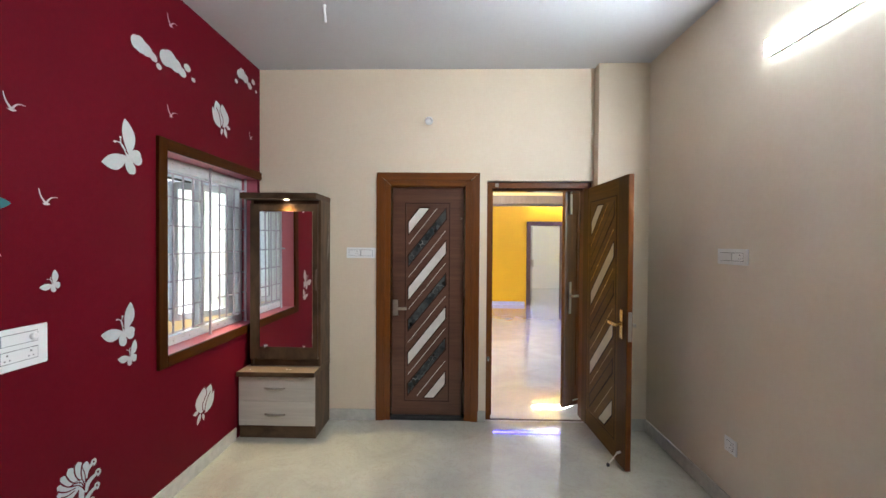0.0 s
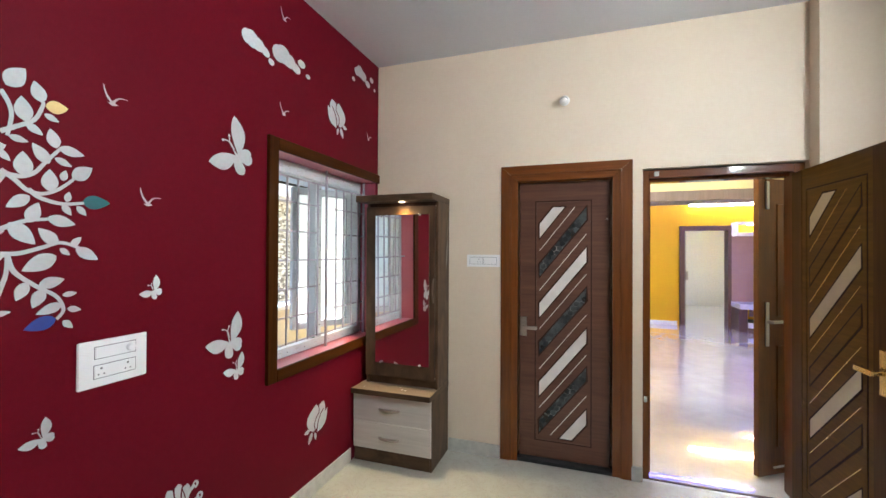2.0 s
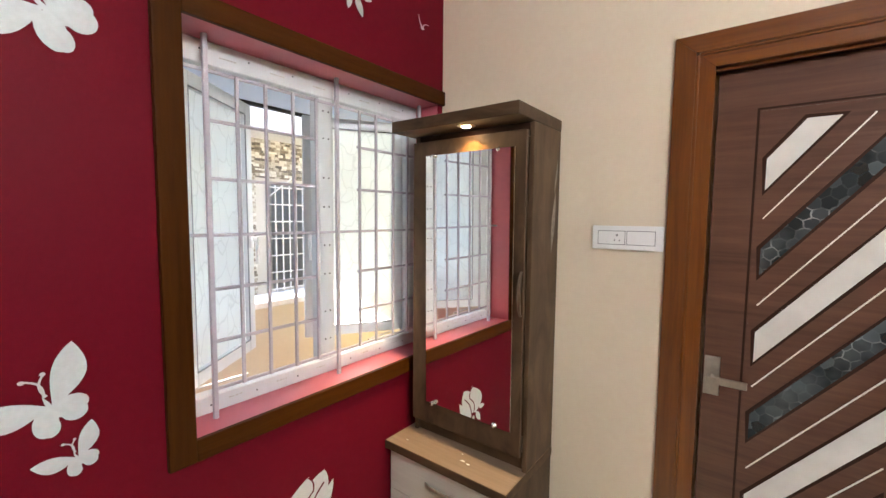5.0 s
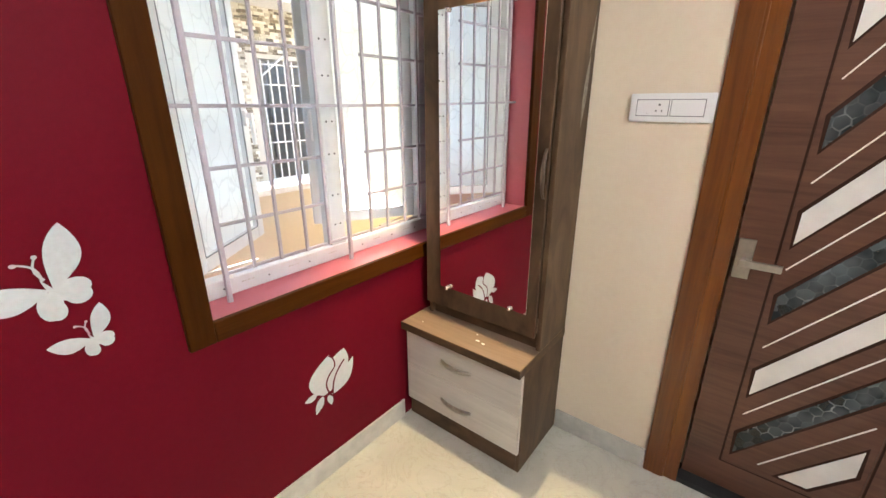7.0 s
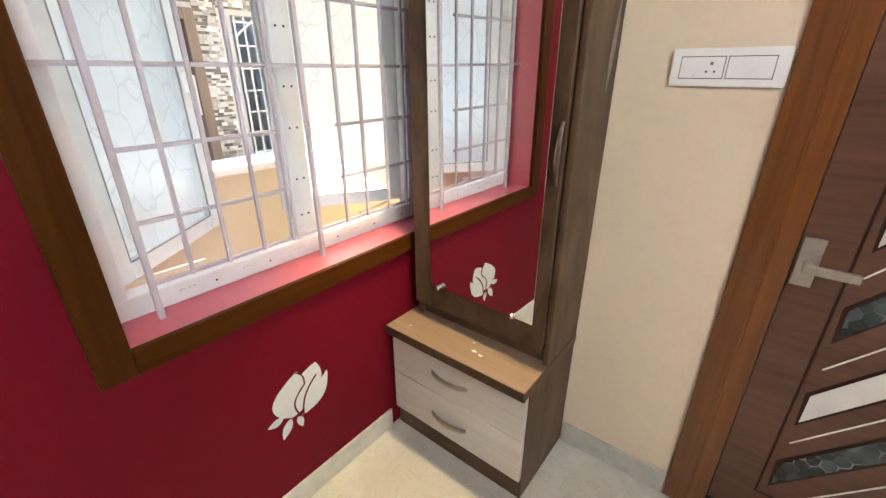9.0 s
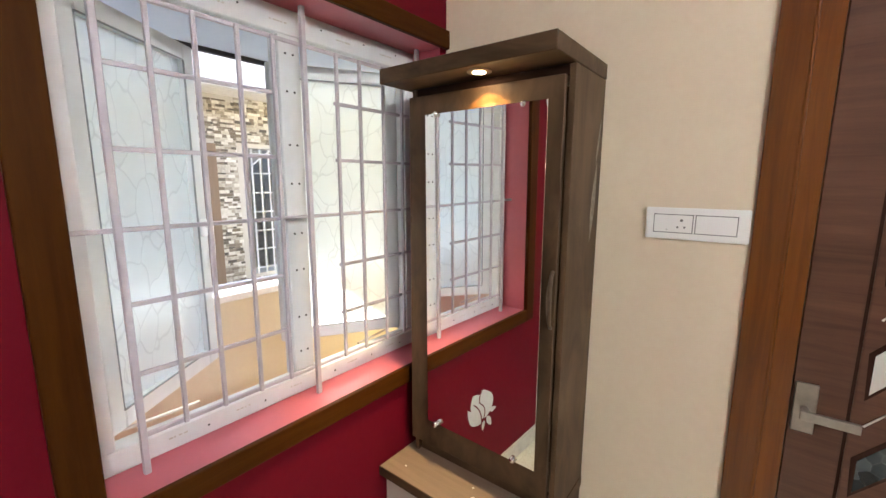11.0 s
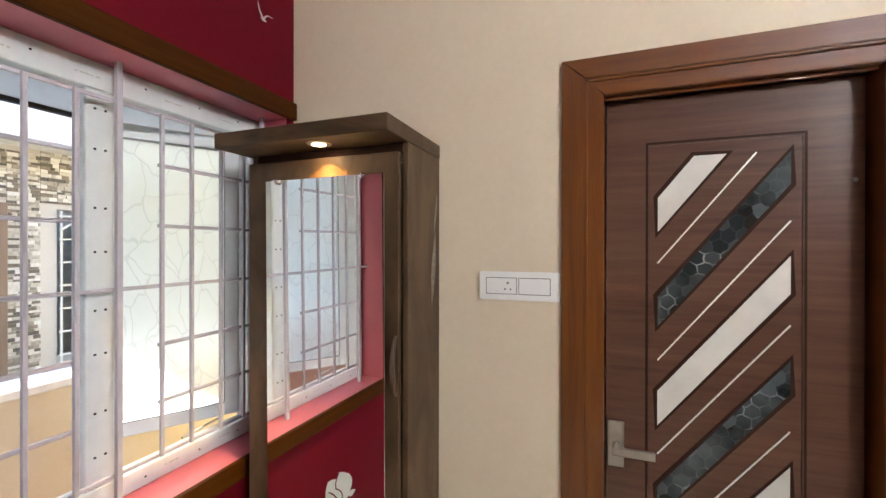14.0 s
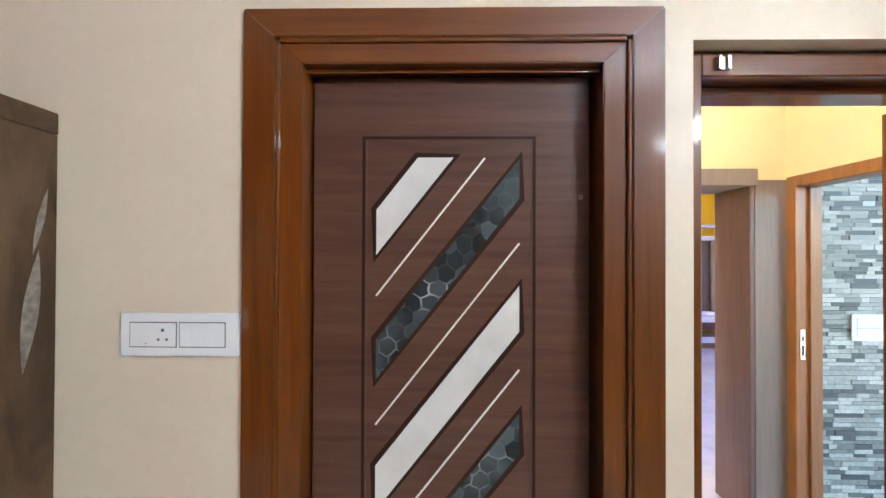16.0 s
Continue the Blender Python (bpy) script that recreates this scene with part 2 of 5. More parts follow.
M = {
    "red": paint("red wall paint", (0.110, 0.0037, 0.0104), 0.5, 0.05, 220, 0.05, 0.06),
    # the wall's maroon, paled to pink to hold the daylight falling on the reveal
    "pink": paint("maroon reveal paint lit pink", (0.45, 0.105, 0.14), 0.35, 0.05, 220, 0.06, 0.4),
    "cream": paint("cream wall paint", (0.68, 0.577, 0.435), 0.5, 0.03, 260, 0.05),
    "taupe": paint("taupe wall paint", (0.67, 0.585, 0.47), 0.5, 0.04, 260, 0.05, 0.2),
    "white": paint("ceiling paint", (0.60, 0.605, 0.62), 0.7, 0.03),
    "yellow": paint("yellow wall paint", (0.86, 0.50, 0.008), 0.5, 0.04),
    "butter": paint("butter wall paint", (0.76, 0.60, 0.30), 0.5, 0.04),
    "beige_out": paint("beige outdoor paint", (0.62, 0.55, 0.42), 0.7, 0.06),
    "grey_out": paint("grey outdoor paint", (0.58, 0.56, 0.52), 0.7, 0.06),
    "blue_out": paint("pale blue slab paint", (0.50, 0.60, 0.72), 0.7, 0.05),
    "floor": stone_floor("cream polished tile", (0.585, 0.575, 0.490), (0.36, 0.335, 0.27), 0.022, 0.010),
    "floor_hall": stone_floor("white polished tile", (0.76, 0.74, 0.70), (0.50, 0.48, 0.45), 0.03, 0.012),
    "skirt": plain("grey stone skirting", (0.44, 0.43, 0.38), 0.35, 0, 0.12, 18),
    "teak_v": wood("polished teak upright", (0.076, 0.0182, 0.0009), (0.205, 0.058, 0.0036), "z", 0.42, 1.0, spec=0.2),
    "teak_h": wood("polished teak level", (0.076, 0.0182, 0.0009), (0.205, 0.058, 0.0036), "x", 0.42, 1.0, spec=0.2),
    "trim_z": wood("stained window trim upright", (0.026, 0.0068, 0.0008), (0.070, 0.0215, 0.0025), "z", 0.5, 0.06, spec=0.05),
    "trim_y": wood("stained window trim level", (0.026, 0.0068, 0.0008), (0.070, 0.0215, 0.0025), "y", 0.5, 0.06, spec=0.05),
    "leaf": wood("red-brown door laminate", (0.052, 0.0190, 0.0105), (0.136, 0.060, 0.036), "x", 0.36, 0.4, 60, spec=0.35),
    "leaf_dk": wood("dark door edge", (0.0292, 0.0111, 0.0065), (0.0715, 0.0292, 0.0182), "z", 0.35, 0.12),
    "leaf_gold": wood("golden brown door face", (0.070, 0.031, 0.0028), (0.165, 0.080, 0.0075), "x", 0.5, 0.12, spec=0.08),
    "leaf_olive": wood("brown door stile", (0.050, 0.021, 0.0032), (0.112, 0.050, 0.0075), "z", 0.5, 0.12, spec=0.08),
    "walnut_z": wood("walnut laminate upright", (0.038, 0.0210, 0.0105), (0.118, 0.0715, 0.0395), "z", 0.5, 0.0, 45, blotch=0.5, spec=0.2, mottle=0.62),
    "walnut_x": wood("walnut laminate level", (0.038, 0.0210, 0.0105), (0.118, 0.0715, 0.0395), "x", 0.5, 0.0, 45, blotch=0.5, spec=0.2, mottle=0.62),
    "walnut_lt": wood("pale walnut shelf", (0.165, 0.110, 0.074), (0.285, 0.205, 0.145), "x", 0.5, 0.05, 40),
    "ash_x": wood("pale ash laminate", (0.3910, 0.3570, 0.3145), (0.5610, 0.5270, 0.4760), "x", 0.45, 0.05, 40),
    "mauve_z": wood("mauve-brown laminate", (0.075, 0.037, 0.026), (0.17, 0.09, 0.066), "z", 0.4, 0.1, 40),
    "mauve_lt": wood("pale brown laminate", (0.165, 0.115, 0.082), (0.27, 0.195, 0.145), "z", 0.45, 0.1, 40),
    "teak_out": wood("orange teak jamb", (0.2000, 0.0680, 0.0144), (0.4000, 0.1600, 0.0400), "z", 0.3, 0.3),
    "mirror": plain("mirror silver", (0.92, 0.93, 0.92), 0.012, 1.0, 0.01, 3, 0.5, 0.0),
    "bronze": plain("dark bronzed steel", (0.17, 0.13, 0.105), 0.42, 1.0, 0.12, 60),
    "steel_dk": plain("dull handle steel", (0.46, 0.42, 0.37), 0.45, 1.0, 0.1, 60),
    "steel": plain("brushed steel", (0.50, 0.47, 0.43), 0.30, 1.0, 0.08, 60),
    "chrome": plain("chrome", (0.80, 0.80, 0.80), 0.12, 1.0, 0.03, 40),
    "strip": plain("silver strip", (0.80, 0.78, 0.75), 0.3, 0.35, 0.03, 40),
    "brass": plain("brass", (0.72, 0.52, 0.22), 0.25, 1.0, 0.06, 40),
    "plastic": plain("white plastic", (0.78, 0.78, 0.77), 0.32, 0, 0.02, 8),
    "plastic_dk": plain("grey plastic seam", (0.12, 0.12, 0.12), 0.5),
    "upvc": plain("white upvc profile", (0.60, 0.63, 0.64), 0.4, 0, 0.05, 14),
    "gasket": plain("black rubber gasket", (0.02, 0.02, 0.02), 0.7),
    "seal": plain("grey rubber seal", (0.20, 0.22, 0.23), 0.6),
    "bar": plain("lilac-white painted iron", (0.42, 0.395, 0.44), 0.4, 0, 0.06, 25),
    "decal": plain("white mural paint", (0.47, 0.50, 0.495), 0.55, 0, 0.05, 60),
    "decal_teal": plain("teal mural paint", (0.015, 0.12, 0.13), 0.55),
    "decal_yellow": plain("yellow mural paint", (0.68, 0.53, 0.20), 0.55),
    "decal_blue": plain("blue mural paint", (0.02, 0.045, 0.24), 0.55),
    "pane_white": plain("pale marble insert", (0.66, 0.63, 0.58), 0.3, 0, 0.10, 9),
    "pane_gold": plain("beige insert", (0.50, 0.42, 0.30), 0.35, 0, 0.10, 9),
    "pane_dark": hex_glass("smoky hexagon insert"),
    "groove": plain("routed groove", (0.032, 0.013, 0.008), 0.7, spec=0.15),
    "frost": frosted("frosted leaf glass", (0.89, 0.94, 0.91)),
    "tube": glow("tube light glow", (0.95, 0.97, 1.0), 40.0),
    "tube_side": glow("tube light flank", (0.88, 0.96, 1.0), 3.0),
    "tube_warm": glow("hall tube glow", (1.0, 0.97, 0.92), 20.0),
    "led_blue": glow("blue cove light", (0.022, 0.010, 1.0), 10.0),
    "spot": glow("warm spotlight glow", (1.0, 0.78, 0.50), 14.0),
    "side_mark": plain("pale side mark", (0.20, 0.175, 0.145), 0.5, 0, 0.4, 60),
    "dark": plain("dark gap", (0.012, 0.012, 0.012), 0.8),
    "mosaic_hall": random_tone("grey slate strip tile", ((0.0, (0.050, 0.053, 0.046)), (0.22, (0.090, 0.095, 0.080)), (0.32, (0.18, 0.18, 0.148)), (0.50, (0.25, 0.245, 0.20)), (0.70, (0.34, 0.33, 0.275)), (1.0, (0.49, 0.475, 0.405))), 0.4, "object"),
    "mosaic_porch": random_tone("grey slate strip tile rest", ((0.0, (0.050, 0.053, 0.046)), (0.22, (0.090, 0.095, 0.080)), (0.32, (0.18, 0.18, 0.148)), (0.50, (0.25, 0.245, 0.20)), (0.70, (0.34, 0.33, 0.275)), (1.0, (0.49, 0.475, 0.405))), 0.4),
    "mosaic_out": random_tone("brown and grey mosaic", ((0.0, (0.09, 0.085, 0.08)), (0.25, (0.20, 0.17, 0.135)), (0.45, (0.38, 0.35, 0.30)), (0.7, (0.55, 0.53, 0.47)), (1.0, (0.78, 0.77, 0.74))), 0.45),
    "grout": plain("pale grout", (0.50, 0.49, 0.45), 0.8),
    "pink_lam": plain("glossy rose laminate", (0.42, 0.25, 0.24), 0.15, 0, 0.05, 4),
    "lav_white": plain("white gloss laminate", (0.74, 0.72, 0.78), 0.2),
    "ground": plain("dusty ground", (0.30, 0.26, 0.20), 0.9, 0, 0.25, 2),
    "granite": plain("grey threshold granite", (0.24, 0.24, 0.23), 0.3, 0, 0.3, 120),
    "coping": plain("white coping", (0.75, 0.75, 0.74), 0.6),
}


# ---- building helpers ----
def thing(name, at, label, category, group="", kind="", turn=0):
    ob = new(name)
    ob.location, ob.rotation_euler[2] = at, radians(turn)
    ob.empty_display_size = 0.1
    return tagged(ob, label, category, group, kind)


def root_place(ob):
    while ob.parent:
        ob = ob.parent
    return ob.location if ob.type == "EMPTY" else Vector()


def part(name, bm, material, parent, label="", local=False, smooth=False):
    """Links a bmesh, drawn in world metres (or in the parent's own), as one mesh under parent."""
    if not local:
        bmesh.ops.translate(bm, verts=bm.verts, vec=-root_place(parent))
    me = bpy.data.meshes.new(name)
    bm.to_mesh(me)
    bm.free()
    me.materials.append(M[material])
    if smooth:
        for f in me.polygons:
            f.use_smooth = True
    ob = new(name, me)
    ob.parent = parent
    return tagged(ob, label)


def solid(name, bm, material, label, category, kind="", group=""):
    """A thing or a piece of the setting that is one mesh."""
    me = bpy.data.meshes.new(name)
    bm.to_mesh(me)
    bm.free()
    me.materials.append(M[material])
    return tagged(new(name, me), label, category, group, kind)


def add_box(bm, x0, x1, y0, y1, z0, z1):
    r = bmesh.ops.create_cube(bm, size=1)["verts"]
    for v in r:
        v.co = ((x0 + x1) / 2 + v.co.x * (x1 - x0), (y0 + y1) / 2 + v.co.y * (y1 - y0), (z0 + z1) / 2 + v.co.z * (z1 - z0))
    return r


def boxes(*rows, bevel=0.0, seg=1):
    bm = bmesh.new()
    for r in rows:
        add_box(bm, *r)
    if bevel:
        bmesh.ops.bevel(bm, geom=bm.edges[:], offset=bevel, segments=seg, affect="EDGES", profile=0.5)
    return bm


def rod(p, q, r, sides=10):
    """A round bar from p to q."""
    bm = bmesh.new()
    p, q = Vector(p), Vector(q)
    bmesh.ops.create_cone(bm, cap_ends=True, segments=sides, radius1=r, radius2=r, depth=(q - p).length)
    bmesh.ops.transform(bm, verts=bm.verts, matrix=Matrix.Translation((p + q) / 2) @ (q - p).to_track_quat("Z", "Y").to_matrix().to_4x4())
    return bm


def lathe(profile, axis_at, axis="z", sides=20):
    """Turns a profile of (radius, height) about an axis."""
    bm = bmesh.new()
    rings = []
    for r, h in profile:
        ring = []
        for k in range(sides):
            a = 2 * math.pi * k / sides
            c, s = r * math.cos(a), r * math.sin(a)
            off = {"z": (c, s, h), "y": (c, h, s), "x": (h, c, s)}[axis]
            ring.append(bm.verts.new(Vector(axis_at) + Vector(off)))
        rings.append(ring)
    for a, b in zip(rings, rings[1:]):
        for k in range(sides):
            bm.faces.new((a[k], a[(k + 1) % sides], b[(k + 1) % sides], b[k]))
    bm.faces.new(rings[0][::-1])
    bm.faces.new(rings[-1])
    bmesh.ops.recalc_face_normals(bm, faces=bm.faces)
    return bm


def slab(bm, pts, depth, put):
    """A flat outline in (u, v) thickened from 0 to depth; put maps (u, v, d) to a place."""
    a = [bm.verts.new(put(u, v, 0)) for u, v in pts]
    b = [bm.verts.new(put(u, v, depth)) for u, v in pts]
    n = len(pts)
    faces = [bm.faces.new(b), bm.faces.new(a[::-1])]
    for i in range(n):
        faces.append(bm.faces.new((a[i], a[(i + 1) % n], b[(i + 1) % n], b[i])))
    bmesh.ops.recalc_face_normals(bm, faces=faces)


# ---- setting: bedroom ----
OY0, OY1, OZ0, OZ1 = 2.391, 3.548, 0.874, 2.098        # window opening
D2X0, D2X1, D2Z = 0.281, 1.191, 2.102                  # doorway to the hall
D1X0, D1X1, D1Z = -0.628, 0.156, 2.118                 # recess of the closed door

solid("floor", boxes((WX - 0.22, EX + 0.1, SY - 0.1, NY + 0.02, -0.1, 0.0)), "floor", "cream polished vitrified tile floor with faint marbling", "floor", "structure")
solid("ceiling", boxes((WX - 0.22, EX + 0.12, SY - 0.12, NY, CZ, CZ + 0.12)), "white", "plain white painted ceiling", "ceiling", "structure")
solid("wall_west", boxes((WX - 0.215, WX, SY, OY0, 0, CZ), (WX - 0.215, WX, OY0, OY1, 0, OZ0 - 0.004), (WX - 0.215, WX, OY0, OY1, OZ1 + 0.004, CZ), (WX - 0.215, WX, OY1, NY + 0.214, 0, CZ)),
      "red", "deep maroon painted wall with white mural shapes", "wall", "structure")
solid("wall_north", boxes(
    (WX, D1X0, NY, NY + 0.11, 0, CZ), (D1X0, D1X1, NY, NY + 0.11, D1Z, CZ), (D1X1, D2X0, NY, NY + 0.11, 0, CZ),
    (D2X0, D2X1, NY, NY + 0.11, D2Z, CZ), (D2X1, EX, NY, NY + 0.11, 0, CZ),
    (WX, D2X0, NY + 0.11, NY + 0.214, 0, CZ), (D2X0, D2X1, NY + 0.11, NY + 0.214, D2Z, CZ), (D2X1, EX + 0.12, NY + 0.11, NY + 0.214, 0, CZ),
    (D2X1 + 0.002, EX, 3.474, NY, 0, CZ)), "cream", "cream painted wall with a shallow pilaster beside the doorway", "wall", "structure")
solid("wall_east", boxes((EX, EX + 0.12, SY, NY + 0.11, 0, CZ)), "taupe", "plain taupe painted wall", "wall", "structure")
solid("wall_south", boxes((WX, EX, SY - 0.12, SY, 0, CZ)), "cream", "plain cream painted wall", "wall", "structure")
solid("baseboard_north", boxes((-1.085, -0.684, NY - 0.011, NY, 0.001, 0.098), (0.211, D2X0, NY - 0.011, NY, 0.001, 0.098), (D2X1 + 0.004, EX - 0.012, 3.463, 3.474, 0.001, 0.098), bevel=0.002),
      "skirt", "grey stone skirting strip along the cream wall", "baseboard", "structure")
solid("baseboard_east", boxes((EX - 0.011, EX, SY, 3.474, 0.001, 0.098), bevel=0.002), "skirt", "grey stone skirting strip along the taupe wall", "baseboard", "structure")
solid("baseboard_west", boxes((WX, WX + 0.011, SY, 3.18, 0.001, 0.098), bevel=0.002), "skirt", "grey stone skirting strip along the maroon wall", "baseboard", "structure")
# sill and reveal are maroon too; window light is painted in as pink
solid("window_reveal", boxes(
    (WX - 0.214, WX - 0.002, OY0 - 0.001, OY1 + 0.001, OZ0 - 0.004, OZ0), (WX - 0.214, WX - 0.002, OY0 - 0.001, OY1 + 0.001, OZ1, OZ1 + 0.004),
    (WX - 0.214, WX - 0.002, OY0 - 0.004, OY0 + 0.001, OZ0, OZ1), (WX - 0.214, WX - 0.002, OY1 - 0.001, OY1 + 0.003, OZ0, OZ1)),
    "pink", "maroon painted sill and reveal of the window, its daylight coloured in as pink", "window reveal", "structure")

# ---- window: trim, frame, sashes ----
win = thing("window_1", (WX - 0.15, 2.97, OZ0), "white upvc casement window with two frosted sashes pushed open outward", "window", "", "structure")
TO = 0.0725
part("trim_board", boxes((WX, WX + 0.020, OY0 - TO, OY0 + 0.002, OZ0 - 0.063, OZ1 + 0.066), bevel=0.004, seg=2), "trim_z", win, "brown stained wooden architrave")
part("trim_board", boxes((WX, WX + 0.020, OY0 + 0.002, NY - 0.002, OZ1 - 0.002, OZ1 + 0.066), bevel=0.004, seg=2), "trim_y", win, "brown stained wooden architrave")
part("trim_board", boxes((WX, WX + 0.020, OY0 + 0.002, NY - 0.002, OZ0 - 0.063, OZ0 + 0.004), bevel=0.004, seg=2), "trim_y", win, "brown stained wooden architrave")
FX0, FX1 = -1.910, -1.850
fr = part("window_frame", boxes((FX0, FX1, OY0 + 0.001, OY0 + 0.058, OZ0 + 0.06, OZ1 - 0.075), (FX0, FX1, OY1 - 0.058, OY1 - 0.001, OZ0 + 0.06, OZ1 - 0.075),
          (FX0, FX1, OY0 + 0.001, OY1 - 0.001, OZ1 - 0.075, OZ1 - 0.001), (FX0, FX1, OY0 + 0.001, OY1 - 0.001, OZ0 + 0.001, OZ0 + 0.06), bevel=0.003), "upvc", win)
part("mullion", boxes((FX0, FX1 - 0.004, 2.944, 3.018, OZ0 + 0.06, OZ1 - 0.075), bevel=0.003), "upvc", win)
for z in (1.02, 1.14, 1.30, 1.42, 1.58, 1.70, 1.86, 1.97):
    for y in (2.968, 2.994):
        part("screw", lathe(((0.0035, 0), (0.0035, 0.002)), (FX1 - 0.004, y, z), "x", 8), "gasket", win)
for y in (2.50, 2.66, 2.83, 3.10, 3.28, 3.44):
    for z in (OZ0 + 0.028, OZ1 - 0.03):
        part("screw", lathe(((0.003, 0), (0.003, 0.0015)), (FX1, y, z), "x", 8), "gasket", win)

rm = random.Random(5)
for y in (2.56, 2.74, 2.92, 3.16, 3.36):
    for z, n in ((OZ1 - 0.045, 5), (OZ0 + 0.033, 4)):
        for k in range(n):
            ww = rm.uniform(0.004, 0.010)
            part("print_mark", boxes((FX1, FX1 + 0.0006, y + k * 0.012, y + k * 0.012 + ww, z, z + 0.004)), "skirt", fr, "faded grey print mark")


def sash(hinge, width, turn, side):
    """An outward casement: side 1 has its hinge at the low-y edge, -1 at the high-y edge."""
    z0, z1, w, th = OZ0 + 0.072, OZ1 - 0.082, 0.052, 0.044
    s = -1 if side > 0 else 1
    def span(a, b):
        a, b = -s * a, -s * b
        return (min(a, b), max(a, b))
    ob = part("sash", boxes((-th, 0, *span(0, w), z0, z1), (-th, 0, *span(width - w, width), z0, z1), (-th, 0, *span(w, width - w), z0, z0 + w), (-th, 0, *span(w, width - w), z1 - w, z1), bevel=0.004), "upvc", win, "white upvc sash", True)
    ob.matrix_basis = Matrix.Translation(Vector((hinge[0], hinge[1], 0)) - win.location) @ pose(0, 0, 0, 0, 0, turn)
    e = 0.0035
    part("gasket", boxes((-0.004, 0.001, *span(w - e, w), z0 + w, z1 - w), (-0.004, 0.001, *span(width - w, width - w + e), z0 + w, z1 - w),
         (-0.004, 0.001, *span(w, width - w), z0 + w - e, z0 + w), (-0.004, 0.001, *span(w, width - w), z1 - w, z1 - w + e)), "seal", ob, "grey rubber seal", True)
    g = part("pane", boxes((-0.026, -0.020, *span(w, width - w), z0 + w, z1 - w)), "frost", ob, "frosted glass with pressed leaf veins", True)
    g.visible_shadow = False
    bm = boxes((0.0, 0.012, *span(width - 0.045, width - 0.018), 1.40, 1.46), (0.012, 0.03, *span(width - 0.04, width - 0.024), 1.43, 1.45), (0.024, 0.036, *span(width - 0.042, width - 0.022), 1.33, 1.45), bevel=0.003)
    part("handle", bm, "plastic", ob, "white window handle", True)
    st = rod((-0.02, -s * 0.05, z0 - 0.008), (0.10, -s * 0.20, z0 - 0.008), 0.005, 6)
    part("friction_stay", st, "steel", ob, "steel friction stay", True)


sash((-1.895, 2.452), 0.49, 37, 1)
sash((-1.895, 3.488), 0.49, -31, -1)

# ---- window grille ----
GX = -1.80
grille = thing("window_grille", (GX, 2.97, OZ0), "lilac-white painted iron safety grille inside the window", "window grille")
HB = 0.0055


def vbar(y, z0, z1, w=HB):
    part("bar", boxes((GX - w, GX + w, y - w, y + w, z0, z1), bevel=0.0015), "bar", grille)


def hbar(z, y0, y1, w=HB):
    part("bar", boxes((GX - w - 0.011, GX - w - 0.001, y0, y1, z - w, z + w), bevel=0.0015), "bar", grille)


for y in (2.493, 2.995, 3.508):
    vbar(y, OZ0, OZ1, 0.0075)
for y in (2.590, 2.690, 2.796, 2.896, 3.115, 3.212, 3.322, 3.420):
    vbar(y, 0.965, 1.994)
for z in (1.840, 1.658, 1.300, 1.127):
    hbar(z, 2.493, 2.900)
    hbar(z, 3.111, 3.508)
hbar(1.477, OY0, OY1)
hbar(1.992, 2.42, 3.52)
hbar(0.968, 2.493, 3.52)

# ---- outside the window ----
solid("sunshade", boxes((-2.62, WX - 0.216, 0.4, 7.5, 2.150, 2.235)), "blue_out", "pale blue painted concrete sunshade slab over the window", "sunshade", "structure")
solid("sunshade_drip", boxes((-2.632, -2.605, 0.4, 7.5, 2.132, 2.1495)), "gasket", "dark drip groove under the slab's edge", "trim", "structure")
solid("parapet", boxes((-2.95, -2.78, -3.0, 9.0, -0.6, 0.985)), "beige_out", "beige painted balcony parapet", "parapet", "structure")
solid("parapet_coping", boxes((-2.99, -2.74, -3.0, 9.0, 0.985, 1.025), bevel=0.006), "coping", "white painted parapet coping", "parapet", "structure")
solid("balcony_floor", boxes((-2.78, WX - 0.216, -3.0, 9.0, -0.16, -0.06)), "granite", "grey balcony floor", "floor", "structure")
FXX = -4.40
solid("facade", boxes((FXX - 0.25, FXX, -6.0, 3.40, -0.6, 3.6), (FXX - 0.25, FXX, 3.86, 4.15, -0.6, 3.6), (FXX - 0.25, FXX, 4.75, 6.6, -0.6, 3.6),
      (FXX - 0.25, FXX, 3.40, 3.86, 1.90, 3.6), (FXX - 0.25, FXX, 4.15, 4.75, 1.88, 3.6), (FXX - 0.25, FXX, 4.15, 4.75, -0.6, 0.72)), "grey_out", "grey rendered wall of the building across the balcony", "facade", "structure")
solid("facade_beam", boxes((FXX, FXX + 0.35, -6.0, 6.6, 2.305, 2.60)), "coping", "white painted beam across the facade", "beam", "structure")
# made-up room shell; half its roof is left off so skylight brightens it
solid("room_behind_facade", boxes((FXX - 2.3, FXX - 2.2, 2.5, 5.6, -0.6, 3.0), (FXX - 2.2, FXX - 0.25, 2.5, 2.6, -0.6, 3.0), (FXX - 2.2, FXX - 0.25, 5.5, 5.6, -0.6, 3.0), (FXX - 1.5, FXX - 0.25, 2.6, 5.5, 2.5, 2.6)),
      "skirt", "plain room behind the far openings, its roof left half open to let light in", "wall", "structure")
odoor = thing("door_frame_outside", (FXX, 3.63, 0), "pale teak door frame in the facade across the balcony", "door frame", "", "structure")
part("jamb", boxes((FXX - 0.1, FXX + 0.03, 3.78, 3.862, -0.5, 1.90), bevel=0.004), "mauve_lt", odoor)
part("jamb", boxes((FXX - 0.1, FXX + 0.03, 3.40, 3.47, -0.5, 1.90), bevel=0.004), "mauve_lt", odoor)
part("head", boxes((FXX - 0.1, FXX + 0.03, 3.47, 3.78, 1.82, 1.90), bevel=0.004), "mauve_lt", odoor)
